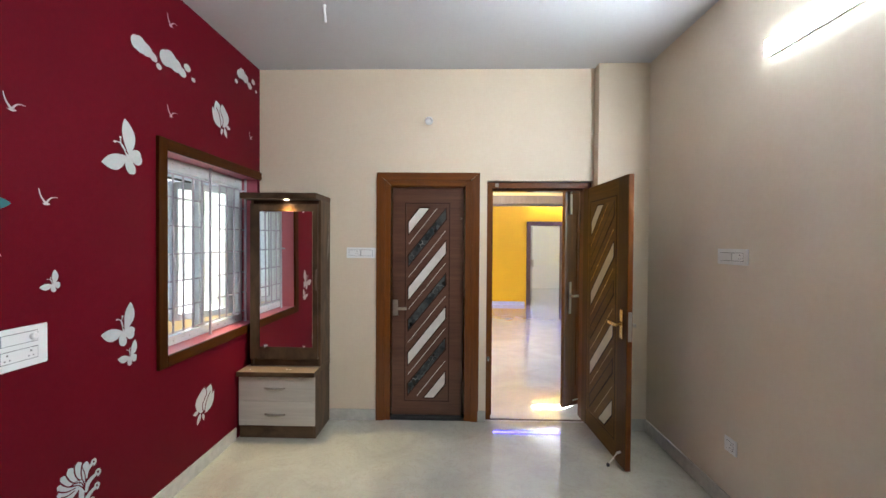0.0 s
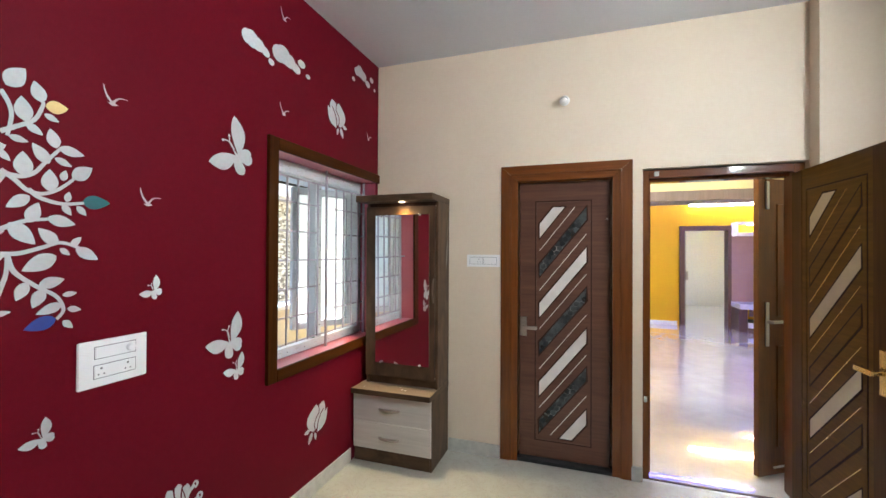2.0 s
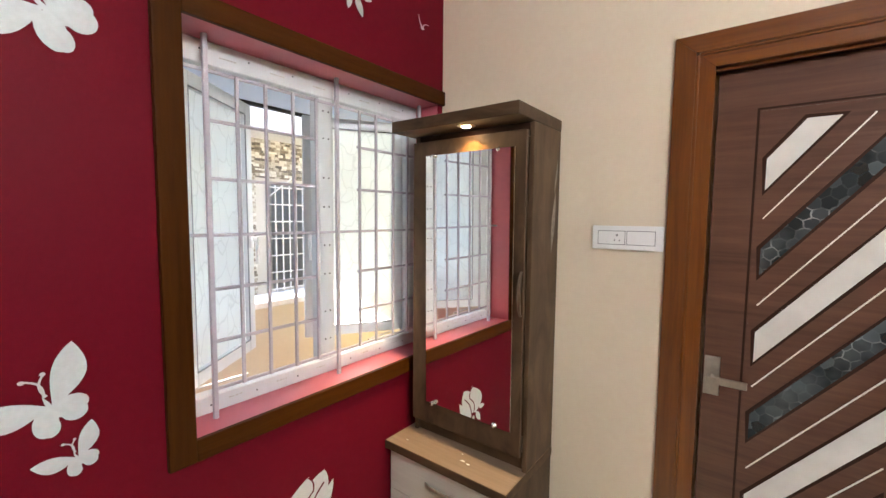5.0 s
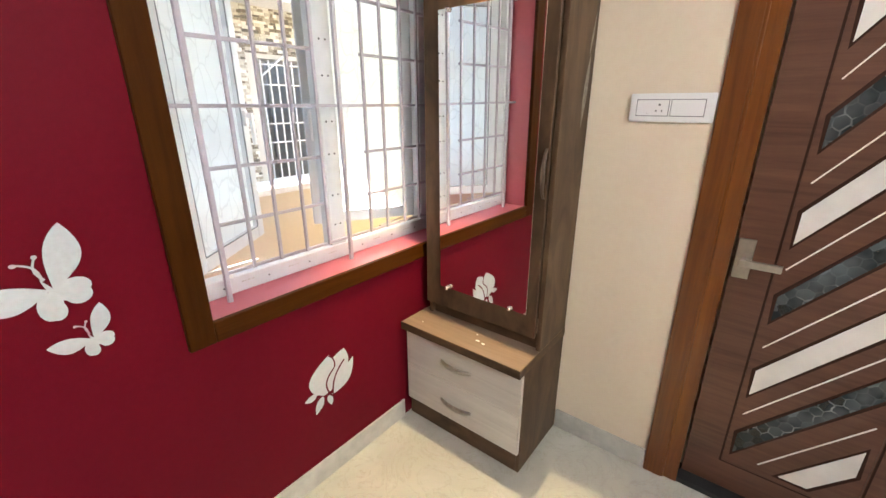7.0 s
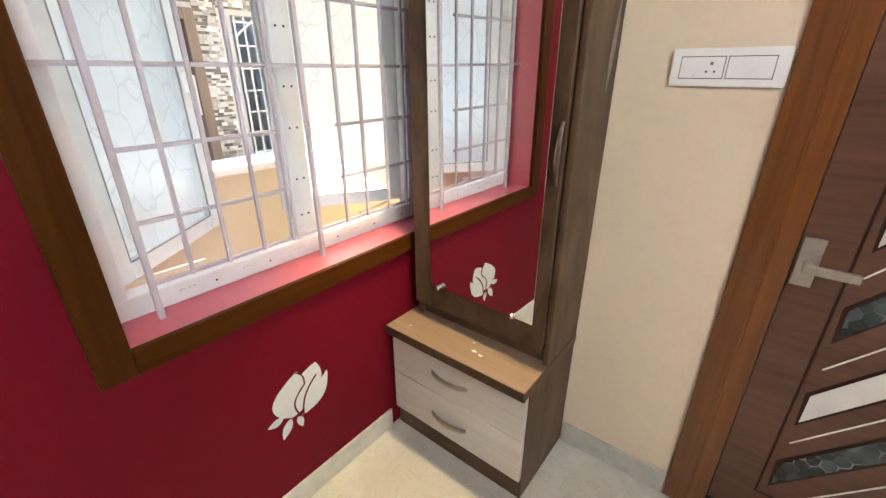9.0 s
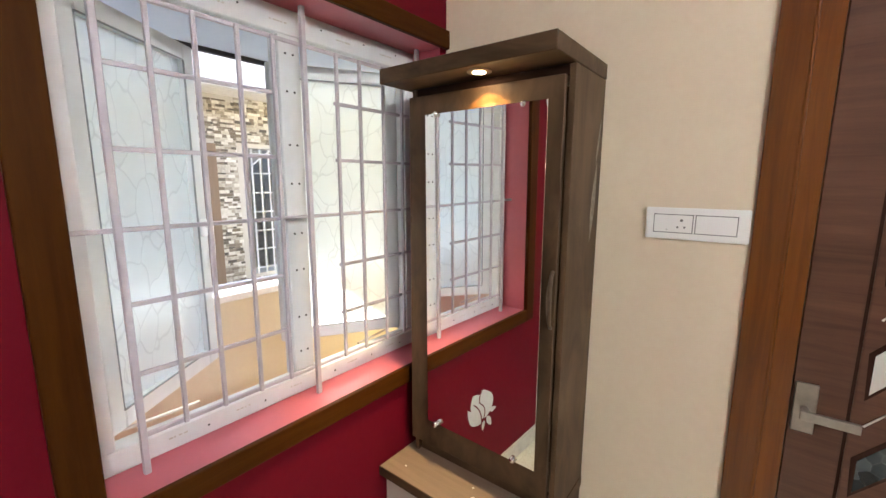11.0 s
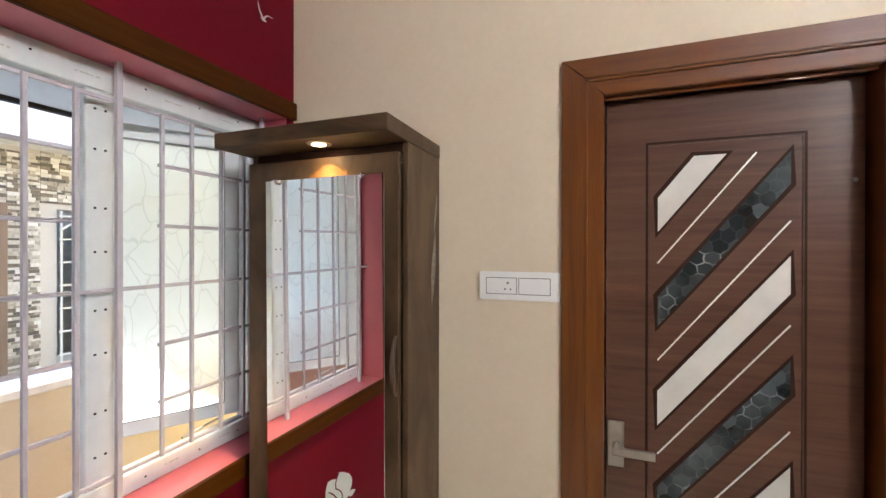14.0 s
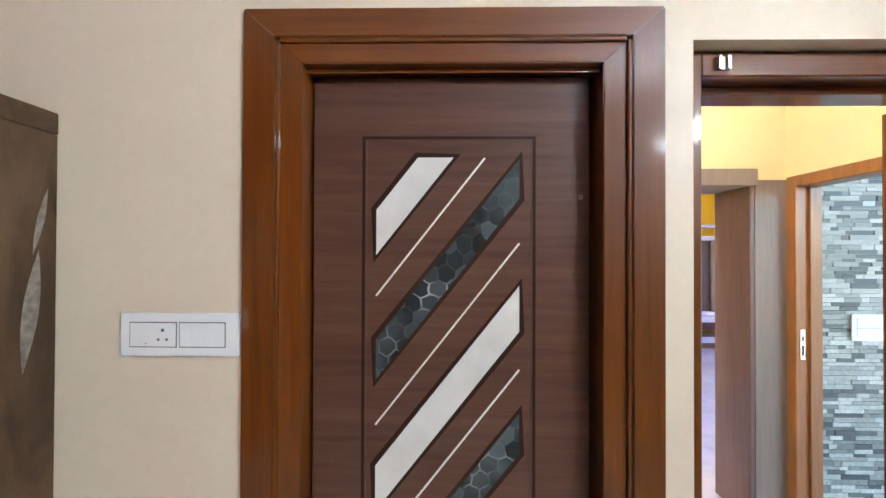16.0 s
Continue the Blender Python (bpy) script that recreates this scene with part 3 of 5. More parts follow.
part("door_panel", boxes((FXX - 0.16, FXX - 0.12, 3.47, 3.78, -0.5, 1.82), bevel=0.004), "teak_v", odoor, "brown wooden door panel")
fg = thing("window_grille", (FXX, 4.45, 0.72), "white iron grille over a dark opening across the balcony", "window grille")
for k in range(8):
    y = 4.17 + k * 0.08
    part("bar", boxes((FXX + 0.01, FXX + 0.022, y - 0.006, y + 0.006, 0.72, 1.87)), "coping", fg)
for k in range(7):
    z = 0.78 + k * 0.175
    part("bar", boxes((FXX + 0.023, FXX + 0.033, 4.15, 4.75, z - 0.006, z + 0.006)), "coping", fg)
part("brace", rod((FXX + 0.04, 4.15, 1.72), (FXX + 0.04, 4.45, 1.95), 0.008, 6), "coping", fg)

# mosaic cladding across the balcony: hundreds of small strips, joined
rng = random.Random(7)
verts, faces = [], []


def fast_box(x0, x1, y0, y1, z0, z1):
    n = len(verts)
    verts.extend(((x1, y0, z0), (x1, y1, z0), (x1, y1, z1), (x1, y0, z1), (x0, y0, z0), (x0, y1, z0), (x0, y1, z1), (x0, y0, z1)))
    for q in ((0, 1, 2, 3), (4, 0, 3, 7), (1, 5, 6, 2), (3, 2, 6, 7), (4, 5, 1, 0)):
        faces.append(tuple(n + k for k in q))


def strips_fast(y0, y1, z0, z1):
    z = z0
    while z < z1 - 0.01:
        h = rng.choice((0.017, 0.022, 0.028))
        y = y0
        while y < y1 - 0.01:
            w = min(rng.uniform(0.024, 0.075), y1 - y)
            fast_box(FXX, FXX + rng.uniform(0.006, 0.012), y, y + w - 0.002, z, min(z + h, z1) - 0.002)
            y += w
        z += h


strips_fast(3.865, 4.05, 0.3, 2.27)
strips_fast(3.0, 3.38, 0.3, 2.27)
strips_fast(3.38, 3.865, 1.92, 2.27)
strips_fast(4.05, 4.76, 1.92, 2.30)
strips_fast(4.76, 6.6, 0.3, 2.38)
strips_fast(4.05, 4.15, 0.3, 0.70)
strips_fast(4.15, 4.76, 0.3, 0.70)
me = bpy.data.meshes.new("mosaic_cladding")
me.from_pydata(verts, [], faces)
me.materials.append(M["mosaic_out"])
tagged(new("mosaic_cladding", me), "brown, grey and white mosaic strips on the facade", "mosaic", "", "stuff")
solid("ground", boxes((-300, 300, -300, 300, -0.75, -0.62)), "ground", "dusty ground round the house", "ground", "structure")


# ---- doors ----
def inset(pts, material, parent, name, label, y=-0.001, depth=0.004):
    b = bmesh.new()
    slab(b, pts, depth, lambda u, v, d: Vector((u, y - d, v)))
    return part(name, b, material, parent, label, True)


def grow(pts, m):
    """The outline moved outward by m: the routed edge round an insert."""
    c = Vector((sum(p[0] for p in pts) / len(pts), sum(p[1] for p in pts) / len(pts)))
    out = []
    n = len(pts)
    for i in range(n):
        a, b, d = Vector(pts[i - 1]), Vector(pts[i]), Vector(pts[(i + 1) % n])
        e, f = (b - a).normalized(), (d - b).normalized()
        n1, n2 = Vector((e.y, -e.x)), Vector((f.y, -f.x))
        if n1.dot(b - c) < 0:
            n1, n2 = -n1, -n2
        h = (n1 + n2)
        h = h * (m / max(0.25, 1 + n1.dot(n2)))
        if h.length > 1.6 * m:
            h = h.normalized() * 1.6 * m
        out.append(tuple(b + h))
    return out


def diagonal_face(leaf, u0, u1, white, dark, strip, groove_mat, lip):
    """The routed rectangle with slanting inserts and metal strips; u runs from u0 to u1 across them, and z is from the floor."""
    k = (u1 - u0) / 0.327
    def U(x):
        return u0 + (x + 0.404) * k
    L, R = -0.404, -0.077
    whites = [[(-0.309, 1.865), (-0.228, 1.865), (L, 1.642), (L, 1.745)],
              [(R, 1.572), (R, 1.468), (L, 1.057), (L, 1.161)],
              [(R, 0.990), (R, 0.888), (L, 0.478), (L, 0.580)],
              [(R, 0.412), (R, 0.308), (-0.176, 0.185), (-0.258, 0.185)]]
    darks = [[(R, 1.862), (R, 1.771), (L, 1.356), (L, 1.448)],
             [(R, 1.283), (R, 1.192), (L, 0.782), (L, 0.873)],
             [(R, 0.712), (R, 0.620), (L, 0.210), (L, 0.302)]]
    lines = [((-0.156, 1.864), (L, 1.548)), ((R, 1.669), (L, 1.254)), ((R, 1.381), (L, 0.970)), ((R, 1.088), (L, 0.677)), ((R, 0.802), (L, 0.391)), ((R, 0.510), (-0.322, 0.201))]
    for rows, material, name, label in ((whites, white, "insert", "pale slanting insert"), (darks, dark, "dark_insert", "smoky hexagon-patterned slanting insert")):
        for pts in rows:
            pts = [(U(a), b) for a, b in pts]
            inset(grow(pts, 0.012), groove_mat, leaf, "groove", "dark routed edge", -0.0002, 0.0008)
            inset(pts, material, leaf, name, label, -0.001, 0.0012)
    for (a, b), (c, d) in lines:
        a, c = U(a), U(c)
        n = Vector((-(d - b), c - a)).normalized() * 0.0021
        inset([(a + n.x, b + n.y), (c + n.x, d + n.y), (c - n.x, d - n.y), (a - n.x, b - n.y)], strip, leaf, "metal_strip", "thin bright metal strip", -0.0002, 0.0022)
    g0, g1, z0, z1 = U(-0.437), U(-0.040), 0.150, 1.914
    for w, dpt, mt, g0, g1, z0, z1 in ((0.007, 0.0007, groove_mat, g0, g1, z0, z1), (0.004, 0.0022, lip, g0 + 0.007, g1 - 0.007, z0 + 0.007, z1 - 0.007)):
        for r in (((g0, z0), (g1, z0), (g1, z0 + w), (g0, z0 + w)), ((g0, z1 - w), (g1, z1 - w), (g1, z1), (g0, z1)),
                  ((g0, z0 + w), (g0 + w, z0 + w), (g0 + w, z1 - w), (g0, z1 - w)), ((g1 - w, z0 + w), (g1, z0 + w), (g1, z1 - w), (g1 - w, z1 - w))):
            inset(r, mt, leaf, "groove" if mt == groove_mat else "lip", "routed rectangle" if mt == groove_mat else "", -0.0002, dpt)


def lever(leaf, u, z, to, material, plate=(0.024, 0.07), out=0.05, level=0.0):
    """Plate, spindle and lever handle on the front of a leaf; to: which way the lever points."""
    pl = part("handle", boxes((u - plate[0], u + plate[0], -0.010, -0.001, z - plate[1], z + plate[1]), bevel=0.0015), material, leaf, "brushed steel lever handle", True)
    zz = z - 0.002 + level
    part("spindle", rod((u, -0.010, zz), (u, -out, zz), 0.010, 12), material, pl, "", True)
    a, b = sorted((u - to * 0.012, u + to * 0.105))
    part("lever", boxes((a, b, -out - 0.011, -out + 0.003, zz - 0.012, zz + 0.012), bevel=0.002), material, pl, "", True)
    return pl


# the closed door
d1 = thing("door_1", (-0.55, 3.648, 0), "closed red-brown laminate door with slanting inserts in a teak frame", "door", "", "structure")
w1 = 0.632
part("leaf", boxes((0, w1, 0, 0.035, 0.028, 2.050), bevel=0.002), "leaf", d1, "red-brown laminate leaf", True)
diagonal_face(d1, 0.146, 0.473, "pane_white", "pane_dark", "strip", "groove", "leaf")
lever(d1, 0.030, 0.984, 1, "steel")
part("hinge_stain", lathe(((0.006, 0.0), (0.004, 0.0012)), (0.612, 0.0, 1.775), "y", 10), "pane_white", d1, "pale filler spot", True)
def mitred(parent, xi0, xi1, zi, wide, wide_top, front, back, name):
    """Two uprights and a head round an opening, joined by mitres."""
    def put(u, v, d):
        return Vector((u, front + d, v))
    xo0, xo1, zo = xi0 - wide, xi1 + wide, zi + wide_top
    for pts, material, label in (([(xo0, 0.001), (xi0, 0.001), (xi0, zi), (xo0, zo)], "teak_v", "glossy teak upright"), ([(xi1, 0.001), (xo1, 0.001), (xo1, zo), (xi1, zi)], "teak_v", "glossy teak upright"),
                                 ([(xi0 + 0.0006, zi + 0.0003), (xi1 - 0.0006, zi + 0.0003), (xo1 - 0.0006, zo), (xo0 + 0.0006, zo)], "teak_h", "glossy teak head")):
        q = bmesh.new()
        slab(q, pts, back - front, put)
        bmesh.ops.bevel(q, geom=q.edges[:], offset=0.0022, segments=2, affect="EDGES")
        part(name, q, material, parent, label, True)


mitred(d1, -0.062, w1 + 0.068, 2.108, 0.068, 0.062, -0.072, -0.063, "architrave")
mitred(d1, -0.006, w1 + 0.010, 2.056, 0.0565, 0.0525, -0.060, 0.045, "jamb")
part("bead", boxes((-0.063, -0.053, -0.068, -0.058, 0.001, 2.103), bevel=0.0035, seg=3), "teak_v", d1, "raised bead", True)
part("bead", boxes((w1 + 0.059, w1 + 0.069, -0.068, -0.058, 0.001, 2.103), bevel=0.0035, seg=3), "teak_v", d1, "raised bead", True)
part("bead", boxes((-0.053, w1 + 0.059, -0.068, -0.058, 2.099, 2.109), bevel=0.0035, seg=3), "teak_h", d1, "raised bead", True)
part("bead", boxes((-0.006, w1 + 0.010, -0.035, -0.028, 2.046, 2.056), bevel=0.002), "teak_h", d1, "raised bead", True)
part("threshold", boxes((-0.006, w1 + 0.010, -0.055, 0.04, 0.001, 0.026), bevel=0.002), "dark", d1, "dark stone threshold", True)

# the doorway to the hall, with its open leaf
d2 = thing("door_frame", (D2X0, 3.64, 0), "dark polished teak door frame of the open doorway", "door frame", "", "structure")
FD = 3.632
part("jamb", boxes((D2X0 + 0.001, D2X0 + 0.046, FD, 3.77, 0.001, 2.099), bevel=0.003), "teak_v", d2)
part("jamb", boxes((D2X1 - 0.058, D2X1 - 0.001, FD, 3.77, 0.001, 2.099), bevel=0.003), "teak_v", d2)
part("head", boxes((D2X0 + 0.046, D2X1 - 0.058, FD, 3.77, 2.043, 2.099), bevel=0.003), "teak_h", d2)
part("stop", boxes((D2X0 + 0.046, D2X1 - 0.058, 3.69, 3.77, 2.024, 2.043), bevel=0.002), "teak_h", d2)
part("stop", boxes((D2X0 + 0.046, D2X0 + 0.060, 3.69, 3.77, 0.02, 2.024), bevel=0.002), "teak_v", d2)
part("catch", boxes((D2X0 + 0.075, D2X0 + 0.083, FD - 0.014, FD - 0.001, 2.055, 2.085), (D2X0 + 0.095, D2X0 + 0.103, FD - 0.014, FD - 0.001, 2.055, 2.085), (D2X0 + 0.083, D2X0 + 0.095, FD - 0.006, FD - 0.001, 2.055, 2.085), bevel=0.001), "steel", d2, "steel bolt catch")
part("strike_plate", boxes((D2X0 + 0.012, D2X0 + 0.034, FD - 0.003, FD - 0.0005, 0.52, 0.56), bevel=0.001), "chrome", d2, "small steel plate")

solid("threshold", boxes((D2X0 + 0.046, D2X1 - 0.058, FD, FD + 0.022, 0.0005, 0.006), bevel=0.001), "leaf_dk", "dark brown strip across the doorway floor", "threshold", "structure")
leaf2 = thing("door_2", (1.133, 3.655, 0), "open brown wooden door with slanting inserts, swung into the bedroom", "door", "", "structure", -87.4)
part("leaf", boxes((0, 0.842, 0, 0.036, 0.014, 2.036), bevel=0.003), "leaf_gold", leaf2, "golden brown leaf", True)
part("stile", boxes((0.700, 0.841, -0.002, 0.0, 0.016, 2.034)), "leaf_olive", leaf2, "darker brown stile", True)
part("stile", boxes((0.001, 0.110, -0.002, 0.0, 0.016, 2.034)), "leaf_olive", leaf2, "darker brown stile", True)
part("edge", boxes((0.842, 0.846, 0.001, 0.035, 0.014, 2.036), bevel=0.001), "teak_v", leaf2, "teak lipping", True)
diagonal_face(leaf2, 0.195, 0.618, "pane_gold", "leaf_gold", "brass", "groove", "leaf_gold")
lever(leaf2, 0.772, 1.005, -1, "brass", (0.022, 0.10))
lk = part("lock", boxes((0.846, 0.849, 0.006, 0.030, 0.90, 1.10), bevel=0.001), "steel", leaf2, "steel mortice lock plate", True)
part("back_handle", boxes((0.75, 0.795, 0.036, 0.046, 0.89, 1.10), (0.70, 0.785, 0.080, 0.094, 0.985, 1.007), (0.765, 0.785, 0.046, 0.09, 0.985, 1.007), bevel=0.002), "steel", leaf2, "steel lever on the far face", True)
part("door_stop", rod((0.775, -0.002, 0.115), (0.775, -0.03, 0.105), 0.008, 10), "steel", leaf2, "steel door stay", True)
part("stay_rod", rod((0.775, -0.028, 0.105), (0.752, -0.075, 0.016), 0.004, 8), "steel", leaf2, "", True)
part("stay_foot", lathe(((0.010, 0.0), (0.012, 0.012), (0.007, 0.022)), (0.750, -0.078, 0.001), "z", 12), "gasket", leaf2, "black rubber foot", True)

# ---- passage and hall beyond ----
PX = 1.83
solid("floor_hall", boxes((-1.93, PX + 0.2, NY + 0.02, 5.62, -0.1, 0.0), (-1.93, 7.0, 5.62, 14.6, -0.1, 0.0)), "floor_hall", "white polished tile floor of the hall", "floor", "structure")
solid("ceiling_hall", boxes((-1.93, 4.35, NY + 0.0005, 14.6, CZ + 0.002, CZ + 0.12), (4.35, 7.0, 5.62, FAR + 0.2, CZ + 0.002, CZ + 0.12)), "white", "white hall ceiling", "ceiling", "structure")
solid("wall_passage_east", boxes((PX, PX + 0.2, NY + 0.215, 4.40, 0, CZ), (PX, PX + 0.2, 5.262, 5.28, 0, CZ), (PX, PX + 0.2, 4.40, 5.262, 2.115, CZ)), "butter", "butter-yellow painted passage wall", "wall", "structure")
solid("wall_passage_west", boxes((-0.95, -0.80, NY + 0.215, 5.28, 0, CZ)), "butter", "butter-yellow painted passage wall", "wall", "structure")
solid("wall_portal", boxes((-1.93, -0.55, 5.28, 5.62, 0, CZ), (-0.55, 1.63, 5.28, 5.62, 2.167, CZ), (1.63, PX + 0.2, 5.28, 5.62, 0, CZ), (PX + 0.2, 7.0, 5.62, 5.75, 0, CZ)), "butter", "butter-yellow painted wall above the wooden portal", "wall", "structure")
portal = thing("portal", (1.0, 5.3, 0), "brown wood-laminate lined opening into the hall", "door frame", "", "structure")
part("head", boxes((-0.55, 1.632, 5.235, 5.61, 2.062, 2.164), bevel=0.003), "mauve_lt", portal, "pale brown laminate head")
part("jamb", boxes((1.600, 1.629, 5.262, 5.60, 0.001, 2.0615), bevel=0.003), "mauve_z", portal, "mauve-brown laminate lining")
part("face_board", boxes((1.632, PX - 0.001, 5.262, 5.279, 0.001, 2.10), bevel=0.002), "mauve_lt", portal, "pale brown laminate face board")
part("jamb", boxes((-0.549, -0.52, 5.262, 5.60, 0.001, 2.0615), bevel=0.003), "mauve_z", portal, "mauve-brown laminate lining")

ent = thing("entrance_frame", (PX, 4.8, 0), "orange teak frame of the entrance doorway", "door frame", "", "structure")
part("jamb", boxes((PX - 0.012, PX + 0.13, 5.192, 5.261, 0.001, 2.114), bevel=0.004), "teak_out", ent)
part("jamb", boxes((PX - 0.012, PX + 0.13, 4.401, 4.470, 0.001, 2.114), bevel=0.004), "teak_out", ent)
part("head", boxes((PX - 0.012, PX + 0.13, 4.470, 5.192, 2.045, 2.114), bevel=0.004), "teak_out", ent)
part("stop", boxes((PX + 0.06, PX + 0.13, 5.174, 5.192, 0.01, 2.045), bevel=0.002), "teak_out", ent)
part("strike_plate", boxes((PX + 0.012, PX + 0.040, 5.188, 5.1915, 1.02, 1.20), bevel=0.001), "chrome", ent, "steel lock strike plate")
part("strike_slot", boxes((PX + 0.020, PX + 0.032, 5.1875, 5.189, 1.045, 1.105)), "dark", ent, "dark lock slot")
part("strike_slot", boxes((PX + 0.020, PX + 0.032, 5.1875, 5.189, 1.13, 1.16)), "dark", ent, "dark lock slot")

leaf3 = thing("door_3", (1.035, 3.885, 0), "open polished teak entrance door in the passage", "door", "", "structure", math.degrees(math.atan2(4.415 - 3.885, 1.82 - 1.035)))
w3 = math.hypot(4.415 - 3.885, 1.82 - 1.035)
part("leaf", boxes((0, w3, 0, 0.038, 0.012, 2.052), bevel=0.003), "teak_v", leaf3, "glossy teak leaf", True)
part("panel", boxes((0.16, w3 - 0.14, -0.006, -0.0005, 1.10, 1.88), bevel=0.005), "teak_v", leaf3, "raised panel", True)
part("panel", boxes((0.16, w3 - 0.14, -0.006, -0.0005, 0.20, 0.90), bevel=0.005), "teak_v", leaf3, "raised panel", True)
hd = part("handle", boxes((0.055, 0.085, -0.010, -0.001, 0.90, 1.20), bevel=0.002), "steel", leaf3, "long steel handle plate", True)
part("pull", boxes((0.060, 0.150, -0.055, -0.042, 1.06, 1.08), (0.060, 0.076, -0.044, -0.010, 1.06, 1.08), bevel=0.002), "steel", hd, "", True)
part("tower_bolt", boxes((0.055, 0.080, -0.016, -0.001, 1.84, 2.03), bevel=0.003), "steel", leaf3, "steel tower bolt", True)
part("tower_bolt", rod((0.12, -0.012, 0.07), (0.30, -0.012, 0.07), 0.007, 8), "steel", leaf3, "steel bolt at the foot", True)

# hall shell: yellow end wall with a doorway, side walls, room beyond
solid("wall_yellow", boxes((-1.93, 1.839, FAR, FAR + 0.2, 0, CZ), (1.839, 2.821, FAR, FAR + 0.2, 2.116, CZ), (2.821, 7.0, FAR, FAR + 0.2, 0, CZ)), "yellow", "bright yellow painted hall wall", "wall", "structure")
solid("baseboard_hall", boxes((-1.93, 1.80, FAR - 0.012, FAR, 0.001, 0.09)), "coping", "white skirting under the yellow wall", "baseboard", "structure")
solid("wall_hall_west", boxes((-2.08, -1.93, NY + 0.215, 14.6, 0, CZ)), "butter", "butter-yellow hall wall", "wall", "structure")
# the gap in this unseen wall is added to let sky light into the hall
solid("wall_hall_east", boxes((7.0, 7.15, 5.62, 6.4, 0, CZ), (7.0, 7.15, 9.6, FAR + 0.2, 0, CZ), (7.0, 7.15, 6.4, 9.6, 0, 0.9), (7.0, 7.15, 6.4, 9.6, 2.3, CZ)), "butter", "butter-yellow hall wall", "wall", "structure")
solid("wall_far_room", boxes((-1.93, 7.0, 14.6, 14.75, 0, CZ)), "coping", "off-white wall of the room beyond the hall", "wall", "structure")
# out of view, an opening is added on the east to daylight the far room
solid("wall_far_room_side", boxes((4.2, 4.35, FAR + 0.2, 11.6, 0, CZ), (4.2, 4.35, 13.8, 14.6, 0, CZ), (4.2, 4.35, 11.6, 13.8, 0, 0.8), (4.2, 4.35, 11.6, 13.8, 2.3, CZ), (0.3, 0.45, FAR + 0.2, 14.6, 0, CZ)), "coping", "off-white side wall of the room beyond the hall, with an added opening for sky light", "wall", "structure")
fd = thing("far_door_frame", (2.33, 10.5, 0), "mauve-brown laminate portal in the yellow wall", "door frame", "", "structure")
part("jamb", boxes((1.84, 1.935, FAR - 0.05, FAR + 0.2, 0.001, 2.115), bevel=0.003), "mauve_z", fd)
part("jamb", boxes((2.72, 2.82, FAR - 0.05, FAR + 0.2, 0.001, 2.115), bevel=0.003), "mauve_z", fd)
part("head", boxes((1.935, 2.72, FAR - 0.05, FAR + 0.2, 2.02, 2.115), bevel=0.003), "mauve_z", fd)
fleaf = thing("far_door", (1.96, FAR + 0.24, 0), "brown wooden door standing open in the far room", "door", "", "structure", 74)
part("leaf", boxes((0, 0.78, 0, 0.036, 0.012, 2.02), bevel=0.003), "teak_v", fleaf, "brown leaf", True)
part("handle", boxes((0.69, 0.73, -0.045, -0.001, 0.92, 1.12), bevel=0.003), "steel", fleaf, "steel handle", True)

tv = thing("tv_unit", (3.9, 10.6, 0), "mauve and white laminate television unit against the yellow wall", "tv unit")
part("back_panel", boxes((2.84, 5.4, 10.84, 10.895, 0.45, 1.89), bevel=0.003), "pink_lam", tv, "glossy rose laminate panel")
sh = part("shelf", boxes((2.84, 5.4, 10.55, 10.895, 2.12, 2.165), (2.84, 5.4, 10.55, 10.895, 1.885, 1.955), (2.84, 2.87, 10.56, 10.89, 1.955, 2.12), bevel=0.003), "lav_white", tv, "white open shelf")
part("shelf_lamp", lathe(((0.05, 0.0), (0.05, 0.01)), (3.12, 10.7, 2.108), "z", 16), "spot", sh, "warm round lamp")
part("pilaster", boxes((3.24, 3.46, 10.74, 10.84, 0.56, 1.88), bevel=0.003), "mauve_z", tv, "mauve-brown upright board")
part("pilaster", boxes((3.62, 4.60, 10.78, 10.839, 0.561, 1.88), bevel=0.003), "mauve_z", tv, "mauve-brown middle panel")
part("pilaster", boxes((4.605, 4.70, 10.74, 10.839, 0.561, 1.88), bevel=0.003), "mauve_lt", tv, "paler upright board")
part("ledge", boxes((2.83, 5.4, 10.32, 10.895, 0.46, 0.56), bevel=0.003), "lav_white", tv, "white ledge")
part("drawer_front", boxes((2.98, 4.2, 10.30, 10.34, 0.33, 0.46), bevel=0.003), "mauve_z", tv, "mauve-brown drawer front")
part("drawer_front", boxes((4.21, 5.4, 10.30, 10.34, 0.33, 0.46), bevel=0.003), "mauve_z", tv, "mauve-brown drawer front")
part("base_shelf", boxes((2.98, 5.4, 10.34, 10.895, 0.10, 0.20), bevel=0.003), "lav_white", tv, "white lower shelf")
part("plinth", boxes((2.98, 5.4, 10.36, 10.895, 0.001, 0.10)), "mauve_z", tv, "mauve-brown plinth")
part("side_panel", boxes((2.83, 2.979, 10.40, 10.895, 0.001, 0.46), bevel=0.003), "mauve_z", tv, "mauve-brown side panel")
setbox = solid("set_top_box", boxes((4.30, 4.48, 10.42, 10.56, 0.561, 0.62), bevel=0.006), "plastic", "white set-top box on the television ledge", "set-top box")
sock = thing("wall_socket", (4.42, 10.73, 1.20), "white wall socket above the television ledge", "socket")
part("plate", boxes((4.25, 4.34, 10.766, 10.779, 1.20, 1.29), bevel=0.003), "plastic", sock)

